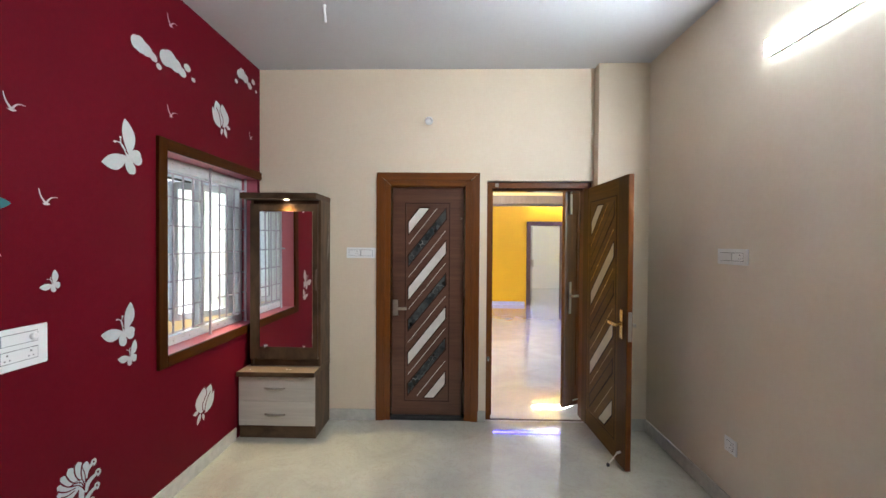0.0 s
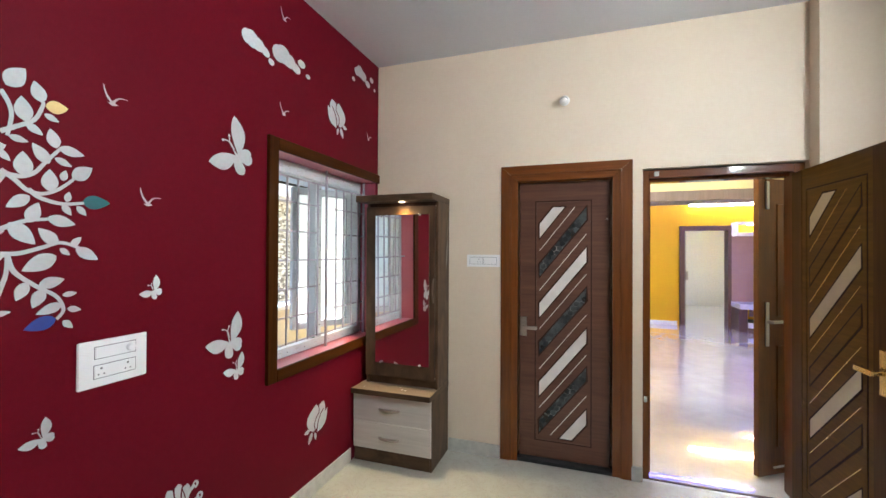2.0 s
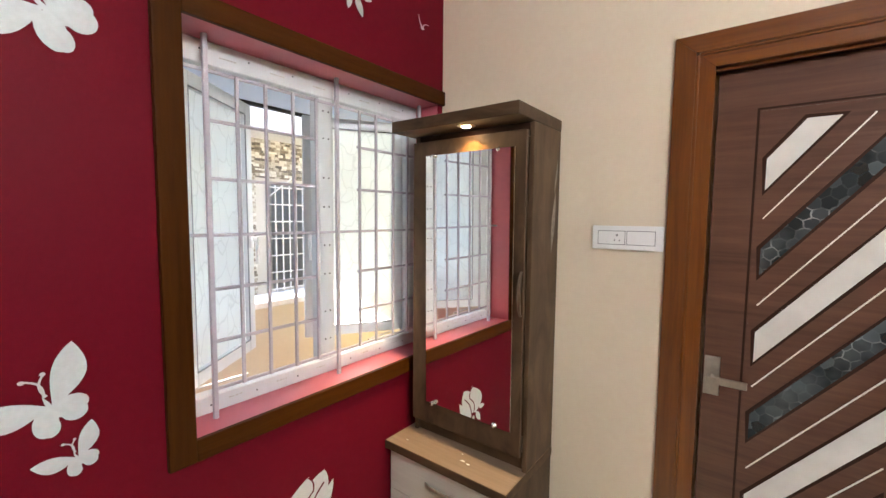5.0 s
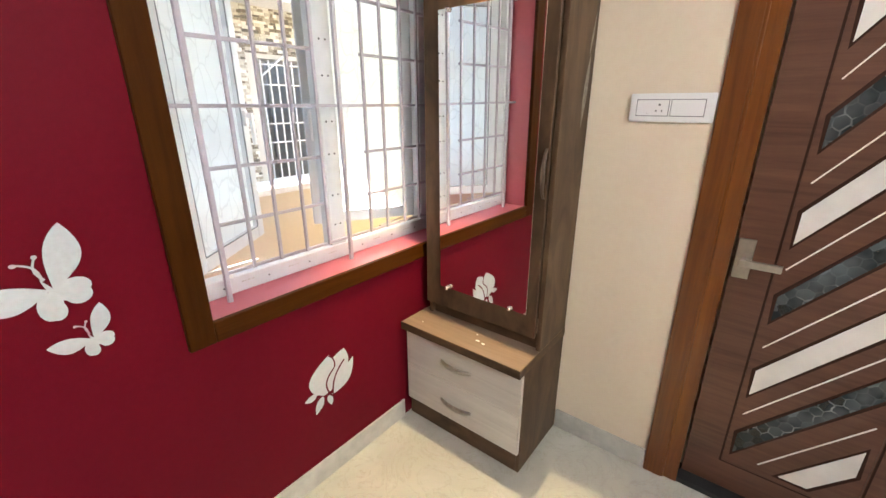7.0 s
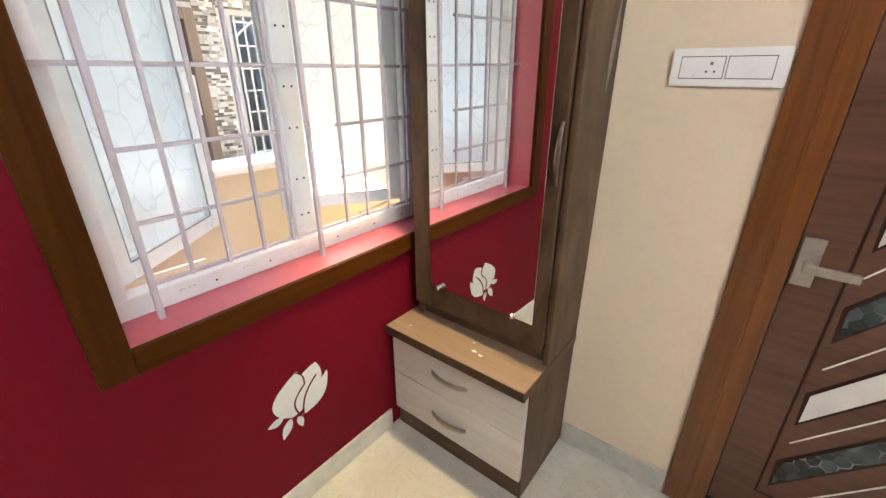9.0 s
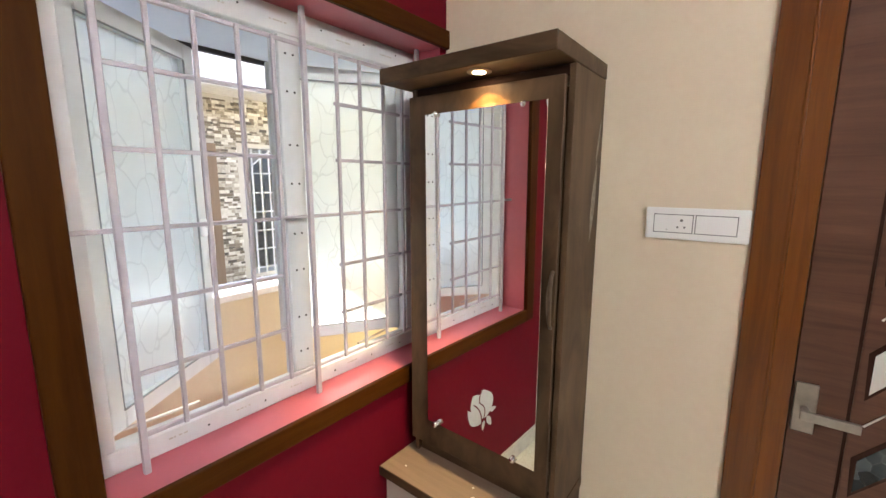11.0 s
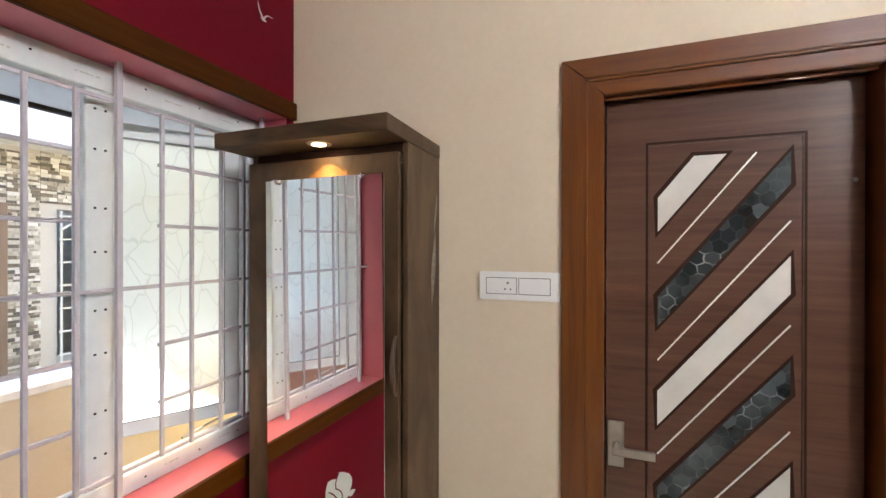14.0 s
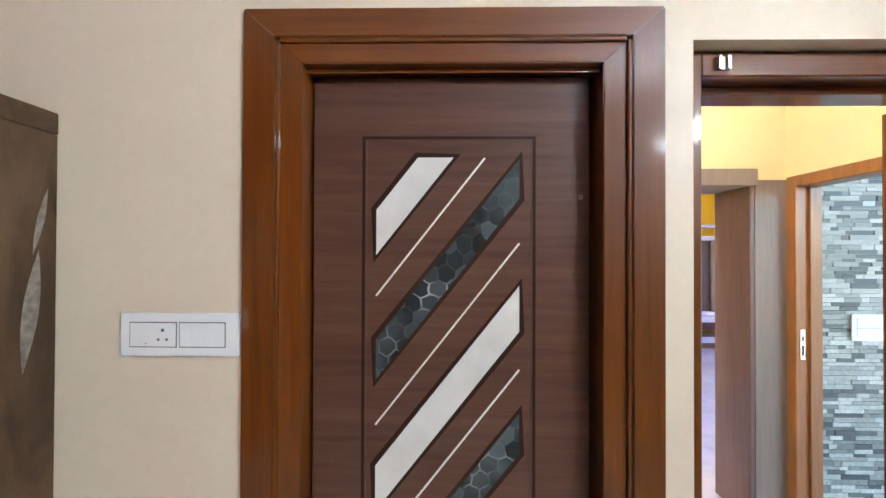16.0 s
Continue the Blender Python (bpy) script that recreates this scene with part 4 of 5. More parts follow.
tv.location += Vector((-0.06, -0.396, 0))
setbox.location += Vector((-0.06, -0.396, 0))
sock.location += Vector((-0.06, -0.396, 0))
htube = thing("tube_light", (2.7, FAR, 2.62), "glowing white tube light on the yellow wall", "tube light")
part("housing", boxes((2.02, 3.28, FAR - 0.036, FAR - 0.001, 2.525, 2.611), bevel=0.004), "plastic", htube, "white housing")
for z in (2.529, 2.571):
    part("tube", boxes((2.025, 3.275, FAR - 0.044, FAR - 0.0365, z, z + 0.036), bevel=0.003, seg=2), "tube_warm", htube, "glowing tube")
for i, (x0, x1, y) in enumerate(((1.0, 3.3, 10.02), (0.2, 4.4, 7.0))):
    cove = thing("cove_light", ((x0 + x1) / 2, y, CZ), "blue strip light along the hall ceiling", "strip light", "hall strip lights")
    part("channel", boxes((x0, x1, y - 0.03, y + 0.03, CZ - 0.030, CZ + 0.001), bevel=0.002), "plastic", cove)
    part("strip", boxes((x0 + 0.01, x1 - 0.01, y - 0.02, y + 0.02, CZ - 0.034, CZ - 0.0305)), "led_blue", cove, "glowing blue strip")
# fill tubes added out of view to brighten the passage, hall and far room
for x, y in ((0.45, NY + 0.215), (0.7, 5.621), (-1.2, 5.621), (3.45, FAR + 0.201)):
    wt = thing("tube_light", (x, y, 2.6), "unseen white tube light added to brighten the rooms beyond the bedroom", "tube light")
    part("housing", boxes((x - 0.61, x + 0.61, y + 0.001, y + 0.03, 2.565, 2.635), bevel=0.004), "plastic", wt)
    part("tube", rod((x - 0.6, y + 0.047, 2.60), (x + 0.6, y + 0.047, 2.60), 0.016, 12), "tube_warm", wt, "glowing tube")

# porch beyond the entrance
solid("porch_floor", boxes((PX + 0.2, 4.4, 2.4, 5.62, -0.1, -0.005)), "granite", "grey porch floor", "floor", "structure")
solid("porch_wall", boxes((PX + 0.2, 4.4, 5.345, 5.62, 0, 3.2)), "grout", "pale grout bed of the tiled porch wall", "wall", "structure")
psw = thing("switch_board", (2.37, 5.33, 1.19), "white switch board on the tiled porch wall", "switch board")

# ---- dressing unit ----
du = thing("dressing_unit", (-1.39, 3.39, 0), "walnut laminate dressing unit with mirror door and two pale drawers", "dressing unit")
CX0, CX1 = -1.700, -1.088
DF = 3.330
part("side_panel", boxes((CX1 - 0.018, CX1, DF + 0.002, NY - 0.002, 0.541, 1.899), bevel=0.0015), "walnut_z", du, "walnut laminate side")
part("side_panel", boxes((-1.664, -1.646, DF + 0.002, NY - 0.002, 0.541, 1.899), bevel=0.0015), "walnut_z", du, "walnut laminate side")
part("back_panel", boxes((-1.645, CX1 - 0.019, NY - 0.012, NY - 0.003, 0.545, 1.895)), "walnut_z", du)
part("bottom_rail", boxes((-1.645, CX1 - 0.019, DF + 0.020, DF + 0.036, 0.541, 0.60), bevel=0.001), "walnut_x", du)
part("top_rail", boxes((-1.645, CX1 - 0.019, DF + 0.006, DF + 0.022, 1.872, 1.899), bevel=0.001), "groove", du, "dark shadow gap rail")
part("canopy", boxes((-1.690, CX1 + 0.002, 3.200, NY - 0.002, 1.900, 1.946), bevel=0.002), "walnut_x", du, "walnut laminate canopy")
dr = part("door", boxes((-1.662, CX1 - 0.020, DF - 0.018, DF, 0.604, 1.870), bevel=0.0015), "walnut_z", du, "walnut laminate door")
# the mirror sits a little askew on its studs
glass = part("mirror", boxes((-0.219, 0.219, -0.0025, 0.0025, -0.550, 0.550), bevel=0.001), "mirror", dr, "frameless mirror", True)
glass.matrix_basis = Matrix.Translation(Vector((-1.3595, DF - 0.0325, 1.256)) - du.location) @ pose(0, 0, 0, 0.5, 0, -1.8)
for x in (-1.53, -1.215):
    for z in (1.802, 0.712):
        part("mirror_stud", lathe(((0.0105, 0.0), (0.0105, -0.024), (0.006, -0.029)), (x, DF - 0.018, z), "y", 14), "chrome", dr, "chrome mirror stud", smooth=True)


def bow_handle(bm, a, b, out, r, up):
    """A bowed pull from a to b that stands out along -y, flat ended."""
    a, b = Vector(a), Vector(b)
    n = 12
    rings = []
    for i in range(n + 1):
        s = i / n
        c = a.lerp(b, s) + Vector((0, -out * math.sin(math.pi * s) ** 0.6, 0)) - Vector((0, 0, up[2])) * 0.004 * math.sin(math.pi * s)
        side = Vector(up)
        w = r * (0.7 + 0.5 * math.sin(math.pi * s))
        rings.append([bm.verts.new(c + side * w * u + Vector((0, v * r * 0.45, 0))) for u, v in ((-1, -1), (1, -1), (1, 1), (-1, 1))])
    for p, q in zip(rings, rings[1:]):
        for k in range(4):
            bm.faces.new((p[k], p[(k + 1) % 4], q[(k + 1) % 4], q[k]))
    bm.faces.new(rings[0])
    bm.faces.new(rings[-1])
    bmesh.ops.recalc_face_normals(bm, faces=bm.faces)
    return bm


hb = bow_handle(bmesh.new(), (-1.117, DF - 0.018, 1.165), (-1.117, DF - 0.018, 1.340), 0.021, 0.006, (1, 0, 0))
part("handle", hb, "bronze", dr, "dark bowed metal door handle", smooth=True)
sp = part("spot_rim", lathe(((0.036, 0.0), (0.036, -0.002), (0.028, -0.003)), (-1.345, 3.262, 1.8995), "z", 24), "steel", du, "steel spotlight rim")
part("lamp", lathe(((0.019, -0.0031), (0.017, -0.0038)), (-1.345, 3.262, 1.8995), "z", 20), "spot", sp, "glowing warm lamp")
for nm, watts, tint, wide, soft in (("canopy_beam", 8.0, (1.0, 0.78, 0.42), 74, 0.6), ("canopy_spill", 0.6, (1.0, 0.50, 0.11), 104, 0.10)):
    beam = new(nm, bpy.data.lights.new(nm, "SPOT"))
    beam.data.energy, beam.data.color, beam.data.spot_size, beam.data.spot_blend, beam.data.shadow_soft_size = watts, tint, radians(wide), soft, 0.006
    beam.matrix_world = look((-1.345, 3.262, 1.886), (-1.345, 3.262, 1.0))
# the top board has a paler tone than the rest of the unit
part("top_board", boxes((CX0, CX1 - 0.001, 3.172, NY - 0.002, 0.502, 0.540), bevel=0.002), "walnut_lt", du, "paler walnut top board")
part("board_edge", boxes((CX0, CX1 - 0.001, 3.1695, 3.1718, 0.503, 0.539)), "walnut_x", du, "dark walnut edge band")
part("board_edge", boxes((CX1 - 0.0008, CX1 + 0.0016, 3.170, NY - 0.002, 0.503, 0.539)), "walnut_x", du, "dark walnut edge band")
part("side_panel", boxes((CX1 - 0.018, CX1 - 0.002, 3.222, NY - 0.002, 0.001, 0.501), bevel=0.0015), "walnut_z", du, "walnut laminate side")
part("side_panel", boxes((CX0, CX0 + 0.016, 3.222, NY - 0.002, 0.001, 0.501), bevel=0.0015), "walnut_z", du, "walnut laminate side")
part("plinth", boxes((CX0 + 0.016, CX1 - 0.019, 3.222, 3.240, 0.001, 0.105), bevel=0.001), "walnut_x", du, "walnut plinth")
for z0, z1, zh in ((0.107, 0.300, 0.197), (0.303, 0.496, 0.402)):
    dw = part("drawer_front", boxes((CX0 + 0.002, CX1 - 0.004, 3.202, 3.220, z0, z1), bevel=0.0015), "ash_x", du, "pale ash laminate drawer front")
    part("handle", bow_handle(bmesh.new(), (-1.490, 3.202, zh), (-1.325, 3.202, zh), 0.018, 0.009, (0, 0, 1)), "steel_dk", dw, "dull bowed steel drawer handle", smooth=True)
# two narrow pale shapes on the unit's right side
for y0, z0, ln, wd in ((3.514, 1.40, 0.25, 0.034), (3.532, 1.64, 0.14, 0.016)):
    b = bmesh.new()
    slab(b, [(y0 + wd * math.sin(math.pi * k / 8) * 0.5 + 0.03 * (k if k <= 8 else 16 - k) / 8, z0 + ln * (k if k <= 8 else 16 - k) / 8) for k in range(16)], 0.0006, lambda u, v, d: Vector((CX1 + 0.0002 + d, u, v)))
    part("rub_mark", b, "side_mark", du, "pale mark on the side")
rb = random.Random(3)
for x, y, s in ((-1.33, 3.25, 0.011), (-1.30, 3.243, 0.008), (-1.62, 3.23, 0.004), (-1.36, 3.29, 0.004)):
    b = bmesh.new()
    slab(b, [(x + s * (0.7 + 0.5 * rb.random()) * math.cos(k * 0.7), y + 0.5 * s * (0.7 + 0.5 * rb.random()) * math.sin(k * 0.7)) for k in range(9)], 0.0015, lambda u, v, d: Vector((u, v, 0.5402 + d)))
    solid("plaster_crumb", b, "coping", "white crumb of plaster on the dressing unit's top", "debris")


# ---- switch boards ----
def switch_board(ob, modules, facing, w, h):
    """A white plate with inset modules. facing: maps (u, v, d) to a place; u, v from the plate's middle, d out of the wall."""
    def plate(name, u0, u1, v0, v1, d0, d1, material, parent, label="", bev=0.0015):
        b = bmesh.new()
        add_box(b, u0, u1, v0, v1, d0, d1)
        bmesh.ops.bevel(b, geom=b.edges[:], offset=bev, segments=2, affect="EDGES")
        for v in b.verts:
            v.co = facing(*v.co)
        bmesh.ops.recalc_face_normals(b, faces=b.faces)
        return part(name, b, material, parent, label)
    pl = plate("plate", -w / 2, w / 2, -h / 2, h / 2, 0.0005, 0.011, "plastic", ob, "white plastic plate", 0.0025)
    for kind, u0, u1, v0, v1 in modules:
        plate("seam", u0 - 0.0022, u1 + 0.0022, v0 - 0.0022, v1 + 0.0022, 0.0105, 0.0114, "plastic_dk", ob, "grey seam", 0.0003)
        md = plate("module", u0, u1, v0, v1, 0.0105, 0.0132, "plastic", ob, "white module", 0.0008)
        if kind == "socket":
            c, q = (u0 + (u1 - u0) * 0.72, (v0 + v1) / 2)
            for du_, dv_, r in ((0, 0.010, 0.0034), (-0.009, -0.010, 0.0026), (0.009, -0.010, 0.0026)):
                plate("pin_hole", c + du_ - r, c + du_ + r, q + dv_ - r, q + dv_ + r, 0.0130, 0.0135, "plastic_dk", md, "dark pin hole", 0.0002)
            plate("mark", u0 + (u1 - u0) * 0.33, u0 + (u1 - u0) * 0.33 + 0.004, v0 + 0.006, v0 + 0.0075, 0.0130, 0.0134, "plastic_dk", md, "", 0.0001)
        elif kind == "twin":
            for f in (0.16, 0.80):
                c, q = (u0 + (u1 - u0) * f, (v0 + v1) / 2)
                for du_, dv_, r in ((0, 0.010, 0.0034), (-0.009, -0.010, 0.0026), (0.009, -0.010, 0.0026)):
                    plate("pin_hole", c + du_ - r, c + du_ + r, q + dv_ - r, q + dv_ + r, 0.0130, 0.0135, "plastic_dk", md, "dark pin hole", 0.0002)
        elif kind == "switches":
            n = max(2, round((u1 - u0) / 0.024))
            for k in range(n):
                a = u0 + 0.001 + k * (u1 - u0 - 0.002) / n
                plate("rocker", a, a + (u1 - u0 - 0.002) / n - 0.0008, v0 + 0.001, v1 - 0.001, 0.0130, 0.0146, "plastic", md, "white rocker", 0.0006)
        elif kind == "dimmer":
            plate("rocker", u0 + 0.001, u1 - 0.045, v0 + 0.001, v1 - 0.001, 0.0130, 0.0146, "plastic", md, "white rocker", 0.0006)
            b = lathe(((0.015, 0.0), (0.014, 0.010), (0.011, 0.013)), (0, 0, 0), "z", 18)
            for v in b.verts:
                v.co = facing(u1 - 0.02 + v.co.x, (v0 + v1) / 2 + v.co.y, 0.0134 + v.co.z)
            bmesh.ops.recalc_face_normals(b, faces=b.faces)
            part("knob", b, "plastic", md, "round fan regulator knob")


def north_face(x, z):
    return lambda u, v, d: Vector((x + u, NY - d, z + v))


def west_face(y, z):
    return lambda u, v, d: Vector((WX + d, y + u, z + v))


def east_face(y, z):
    return lambda u, v, d: Vector((EX - d, y - u, z + v))


sb = thing("switch_board", (-0.813, NY, 1.470), "white modular switch and socket plate beside the closed door", "switch board")
switch_board(sb, (("socket", -0.104, -0.006, -0.025, 0.025), ("switches", 0.003, 0.099, -0.025, 0.025)), north_face(-0.813, 1.470), 0.256, 0.092)
sb = thing("switch_board", (WX, 1.559, 1.136), "white switch plate with sockets and fan regulator on the maroon wall", "switch board")
switch_board(sb, (("dimmer", -0.065, 0.072, 0.018, 0.058), ("twin", -0.067, 0.072, -0.050, -0.006)), west_face(1.559, 1.136), 0.231, 0.162)
sb = thing("switch_board", (EX, 2.425, 1.492), "white modular switch plate on the taupe wall", "switch board")
switch_board(sb, (("switches", -0.098, 0.0, -0.022, 0.022), ("socket", 0.006, 0.095, -0.022, 0.022)), east_face(2.425, 1.492), 0.256, 0.092)
sb = thing("wall_socket", (EX, 2.413, 0.396), "small white wall socket low on the taupe wall", "socket")
switch_board(sb, (("socket", -0.028, 0.028, -0.022, 0.022),), east_face(2.413, 0.396), 0.10, 0.086)
switch_board(psw, (("switches", -0.075, 0.075, 0.006, 0.055), ("switches", -0.075, 0.075, -0.055, -0.006)), lambda u, v, d: Vector((2.37 + u, 5.327 - d, 1.19 + v)), 0.205, 0.165)

# ---- lamps of the bedroom ----
tl = thing("tube_light", (EX, 1.57, 2.565), "glowing white LED tube light high on the taupe wall", "tube light")
part("housing", boxes((EX - 0.016, EX - 0.001, 0.972, 2.168, 2.527, 2.607), bevel=0.002), "plastic", tl, "white housing")
for z0, z1 in ((2.5675, 2.606), (2.528, 2.5665)):
    tb = part("tube", boxes((EX - 0.0357, EX - 0.0165, 0.974, 2.166, z0, z1), bevel=0.003, seg=2), "tube_side", tl, "glowing tube")
    part("diffuser", boxes((EX - 0.036, EX - 0.0340, 0.978, 2.162, z0 + 0.003, z1 - 0.003)), "tube", tb, "bright front of the tube")
bh = thing("bulb_holder", (-0.227, NY, 2.612), "white angled bulb holder with no bulb on the cream wall", "bulb holder")
part("base", lathe(((0.036, 0.0), (0.035, -0.010), (0.026, -0.018)), (-0.227, NY - 0.0005, 2.618), "y", 24), "plastic", bh, smooth=False)
part("socket", rod((-0.227, NY - 0.016, 2.618), (-0.232, NY - 0.062, 2.588), 0.024, 20), "plastic", bh)
part("ring", rod((-0.2275, NY - 0.021, 2.615), (-0.228, NY - 0.026, 2.612), 0.0255, 20), "plastic_dk", bh, "dark ring")
part("cap", rod((-0.232, NY - 0.062, 2.588), (-0.234, NY - 0.078, 2.578), 0.017, 20), "plastic", bh)
hk = thing("ceiling_hook", (-0.84, 2.62, CZ), "short white plastic conduit stub hanging from the ceiling", "hook")
part("stub", rod((-0.840, 2.620, CZ), (-0.832, 2.622, CZ - 0.105), 0.0085, 10), "plastic", hk)
part("collar", lathe(((0.016, 0.0), (0.014, -0.008)), (-0.84, 2.62, CZ), "z", 14), "plastic", hk)


# ---- mural on the maroon wall: flat painted shapes ----
def leaf_outline(y, z, length, width, turn, n=14, belly=0.42, bend=0.0):
    """A pointed leaf from (y, z) outwards."""
    a = radians(turn)
    ca, sa = math.cos(a), math.sin(a)
    up, dn = [], []
    for i in range(n + 1):
        s = i / n
        t = s ** (math.log(0.5) / math.log(belly))
        w = width / 2 * math.sin(math.pi * t) ** 0.85 * (1 - 0.15 * s)
        c = bend * length * math.sin(math.pi * s)
        up.append((s * length, c + w))
        dn.append((s * length, c - w))
    pts = up + dn[-2:0:-1]
    return [(y + u * ca - v * sa, z + u * sa + v * ca) for u, v in pts]


def blob(y, z, a, b, turn, n=18):
    r = radians(turn)
    return [(y + a * math.cos(k) * math.cos(r) - b * math.sin(k) * math.sin(r), z + a * math.cos(k) * math.sin(r) + b * math.sin(k) * math.cos(r)) for k in (2 * math.pi * i / n for i in range(n))]


def stroke(path, w0, w1):
    """A tapering line along a path of (y, z)."""
    up, dn = [], []
    n = len(path)
    for i, p in enumerate(path):
        a, b = Vector(path[max(0, i - 1)]), Vector(path[min(n - 1, i + 1)])
        t = (b - a).normalized()
        w = (w0 + (w1 - w0) * i / (n - 1)) / 2
        up.append((p[0] - t.y * w, p[1] + t.x * w))
        dn.append((p[0] + t.y * w, p[1] - t.x * w))
    return up + dn[::-1]


def arc(p, q, bend, n=10):
    p, q = Vector(p), Vector(q)
    d = q - p
    nn = Vector((-d.y, d.x))
    return [tuple(p + d * s + nn * bend * math.sin(math.pi * s)) for s in (i / n for i in range(n + 1))]


def decal(outlines, label, material="decal", group="", name="wall_decal", parts="shape", lines=()):
    """A painted motif: a thing whose shapes are parts. parts: one name, or a name for each outline."""
    cy, cz = outlines[0][0]
    ob = thing(name, (WX, cy, cz), label, "wall decal", group)
    for k, o in enumerate(outlines):
        b = bmesh.new()
        slab(b, o, 0.0010 + 0.00003 * k, lambda u, v, d: Vector((WX + 0.0002 + d, u, v)))
        part(parts if isinstance(parts, str) else parts[k], b, material, ob)
    for o in lines:
        b = bmesh.new()
        slab(b, o, 0.0024, lambda u, v, d: Vector((WX + 0.0002 + d, u, v)))
        part("vein", b, "red", ob, "thin maroon line")
    return ob


def butterfly(cy, cz, s, tilt=0):
    def L(du, dv):
        a = radians(tilt)
        return cy + s * (du * math.cos(a) - dv * math.sin(a)), cz + s * (du * math.sin(a) + dv * math.cos(a))
    o = [leaf_outline(*L(0.010, 0.0), 0.212 * s, 0.096 * s, 99 + tilt, belly=0.58, bend=-0.07),
         leaf_outline(*L(0.0, 0.005), 0.185 * s, 0.092 * s, 200 + tilt, belly=0.55, bend=0.07),
         blob(*L(0.050, 0.015), 0.048 * s, 0.034 * s, 35 + tilt), blob(*L(0.068, 0.000), 0.034 * s, 0.032 * s, 10 + tilt),
         blob(*L(0.012, -0.046), 0.046 * s, 0.031 * s, -70 + tilt), blob(*L(0.026, -0.056), 0.034 * s, 0.026 * s, -60 + tilt),
         leaf_outline(*L(0.035, -0.025), 0.085 * s, 0.016 * s, 138 + tilt),
         stroke(arc(L(-0.018, 0.035), L(-0.052, 0.096), 0.18), 0.007 * s, 0.005 * s), blob(*L(-0.053, 0.099), 0.007 * s, 0.006 * s, 0),
         stroke(arc(L(-0.022, 0.030), L(-0.088, 0.070), -0.22), 0.007 * s, 0.005 * s), blob(*L(-0.091, 0.067), 0.008 * s, 0.006 * s, 0)]
    decal(o, "white butterfly shape painted on the maroon wall", group="mural butterflies", parts=("wing", "wing", "lobe", "lobe", "lobe", "lobe", "body", "feeler", "feeler_tip", "feeler", "feeler_tip"))


butterfly(2.118, 1.996, 0.94)
butterfly(2.083, 1.086, 0.75, -24)
butterfly(2.127, 0.943, 0.446, -27)
butterfly(1.708, 1.369, 0.315, -13)
butterfly(1.354, 0.935, 0.325, -13)


def gull(y, z, s, t=0):
    def L(u, v):
        a = radians(t)
        return y + s * (u * math.cos(a) - v * math.sin(a)), z + s * (u * math.sin(a) + v * math.cos(a))
    o = [stroke(arc(L(-0.35, 0.75), L(0.02, 0.05), -0.10), 0.03 * s, 0.11 * s),
         stroke(arc(L(0.02, 0.05), L(0.62, 0.38), 0.20), 0.10 * s, 0.02 * s),
         leaf_outline(*L(-0.12, 0.02), 0.34 * s, 0.13 * s, t + 2), leaf_outline(*L(0.12, 0.0), -0.32 * s, 0.1 * s, t - 8)]
    decal(o, "small white gull shape painted on the maroon wall", group="mural gulls", parts=("wing", "wing", "body", "tail"))


for y, z, s in ((1.548, 2.060, 0.085), (1.680, 1.710, 0.085), (2.447, 2.308, 0.085), (3.425, 2.418, 0.075), (2.447, 2.848, 0.085)):
    gull(y, z, s)


def cloud(rows):
    decal([blob(r[0], r[1] - 0.016, r[2] * 0.95, r[3] * 0.98, r[4]) for r in rows], "white cloud shape painted on the maroon wall", group="mural clouds", parts="puff")


cloud(((2.175, 2.640, 0.038, 0.038, 0), (2.205, 2.640, 0.050, 0.045, -15), (2.245, 2.632, 0.055, 0.036, -5), (2.300, 2.617, 0.036, 0.024, -20)))
cloud(((2.405, 2.655, 0.055, 0.048, 0), (2.440, 2.665, 0.062, 0.052, 0), (2.490, 2.650, 0.058, 0.042, 0), (2.550, 2.632, 0.042, 0.028, -10)))
for r in ((2.346, 2.582, 0.023, 0.018, 0), (2.600, 2.680, 0.035, 0.024, 0), (2.662, 2.628, 0.022, 0.014, 0)):
    cloud((r,))
cloud(((3.245, 2.905, 0.040, 0.032, 0), (3.285, 2.920, 0.052, 0.044, 0), (3.335, 2.905, 0.050, 0.036, 0), (3.405, 2.870, 0.038, 0.025, -8)))
for r in ((3.195, 2.830, 0.022, 0.016, 0), (3.468, 2.925, 0.030, 0.022, 0), (3.517, 2.861, 0.016, 0.013, 0)):
    cloud((r,))


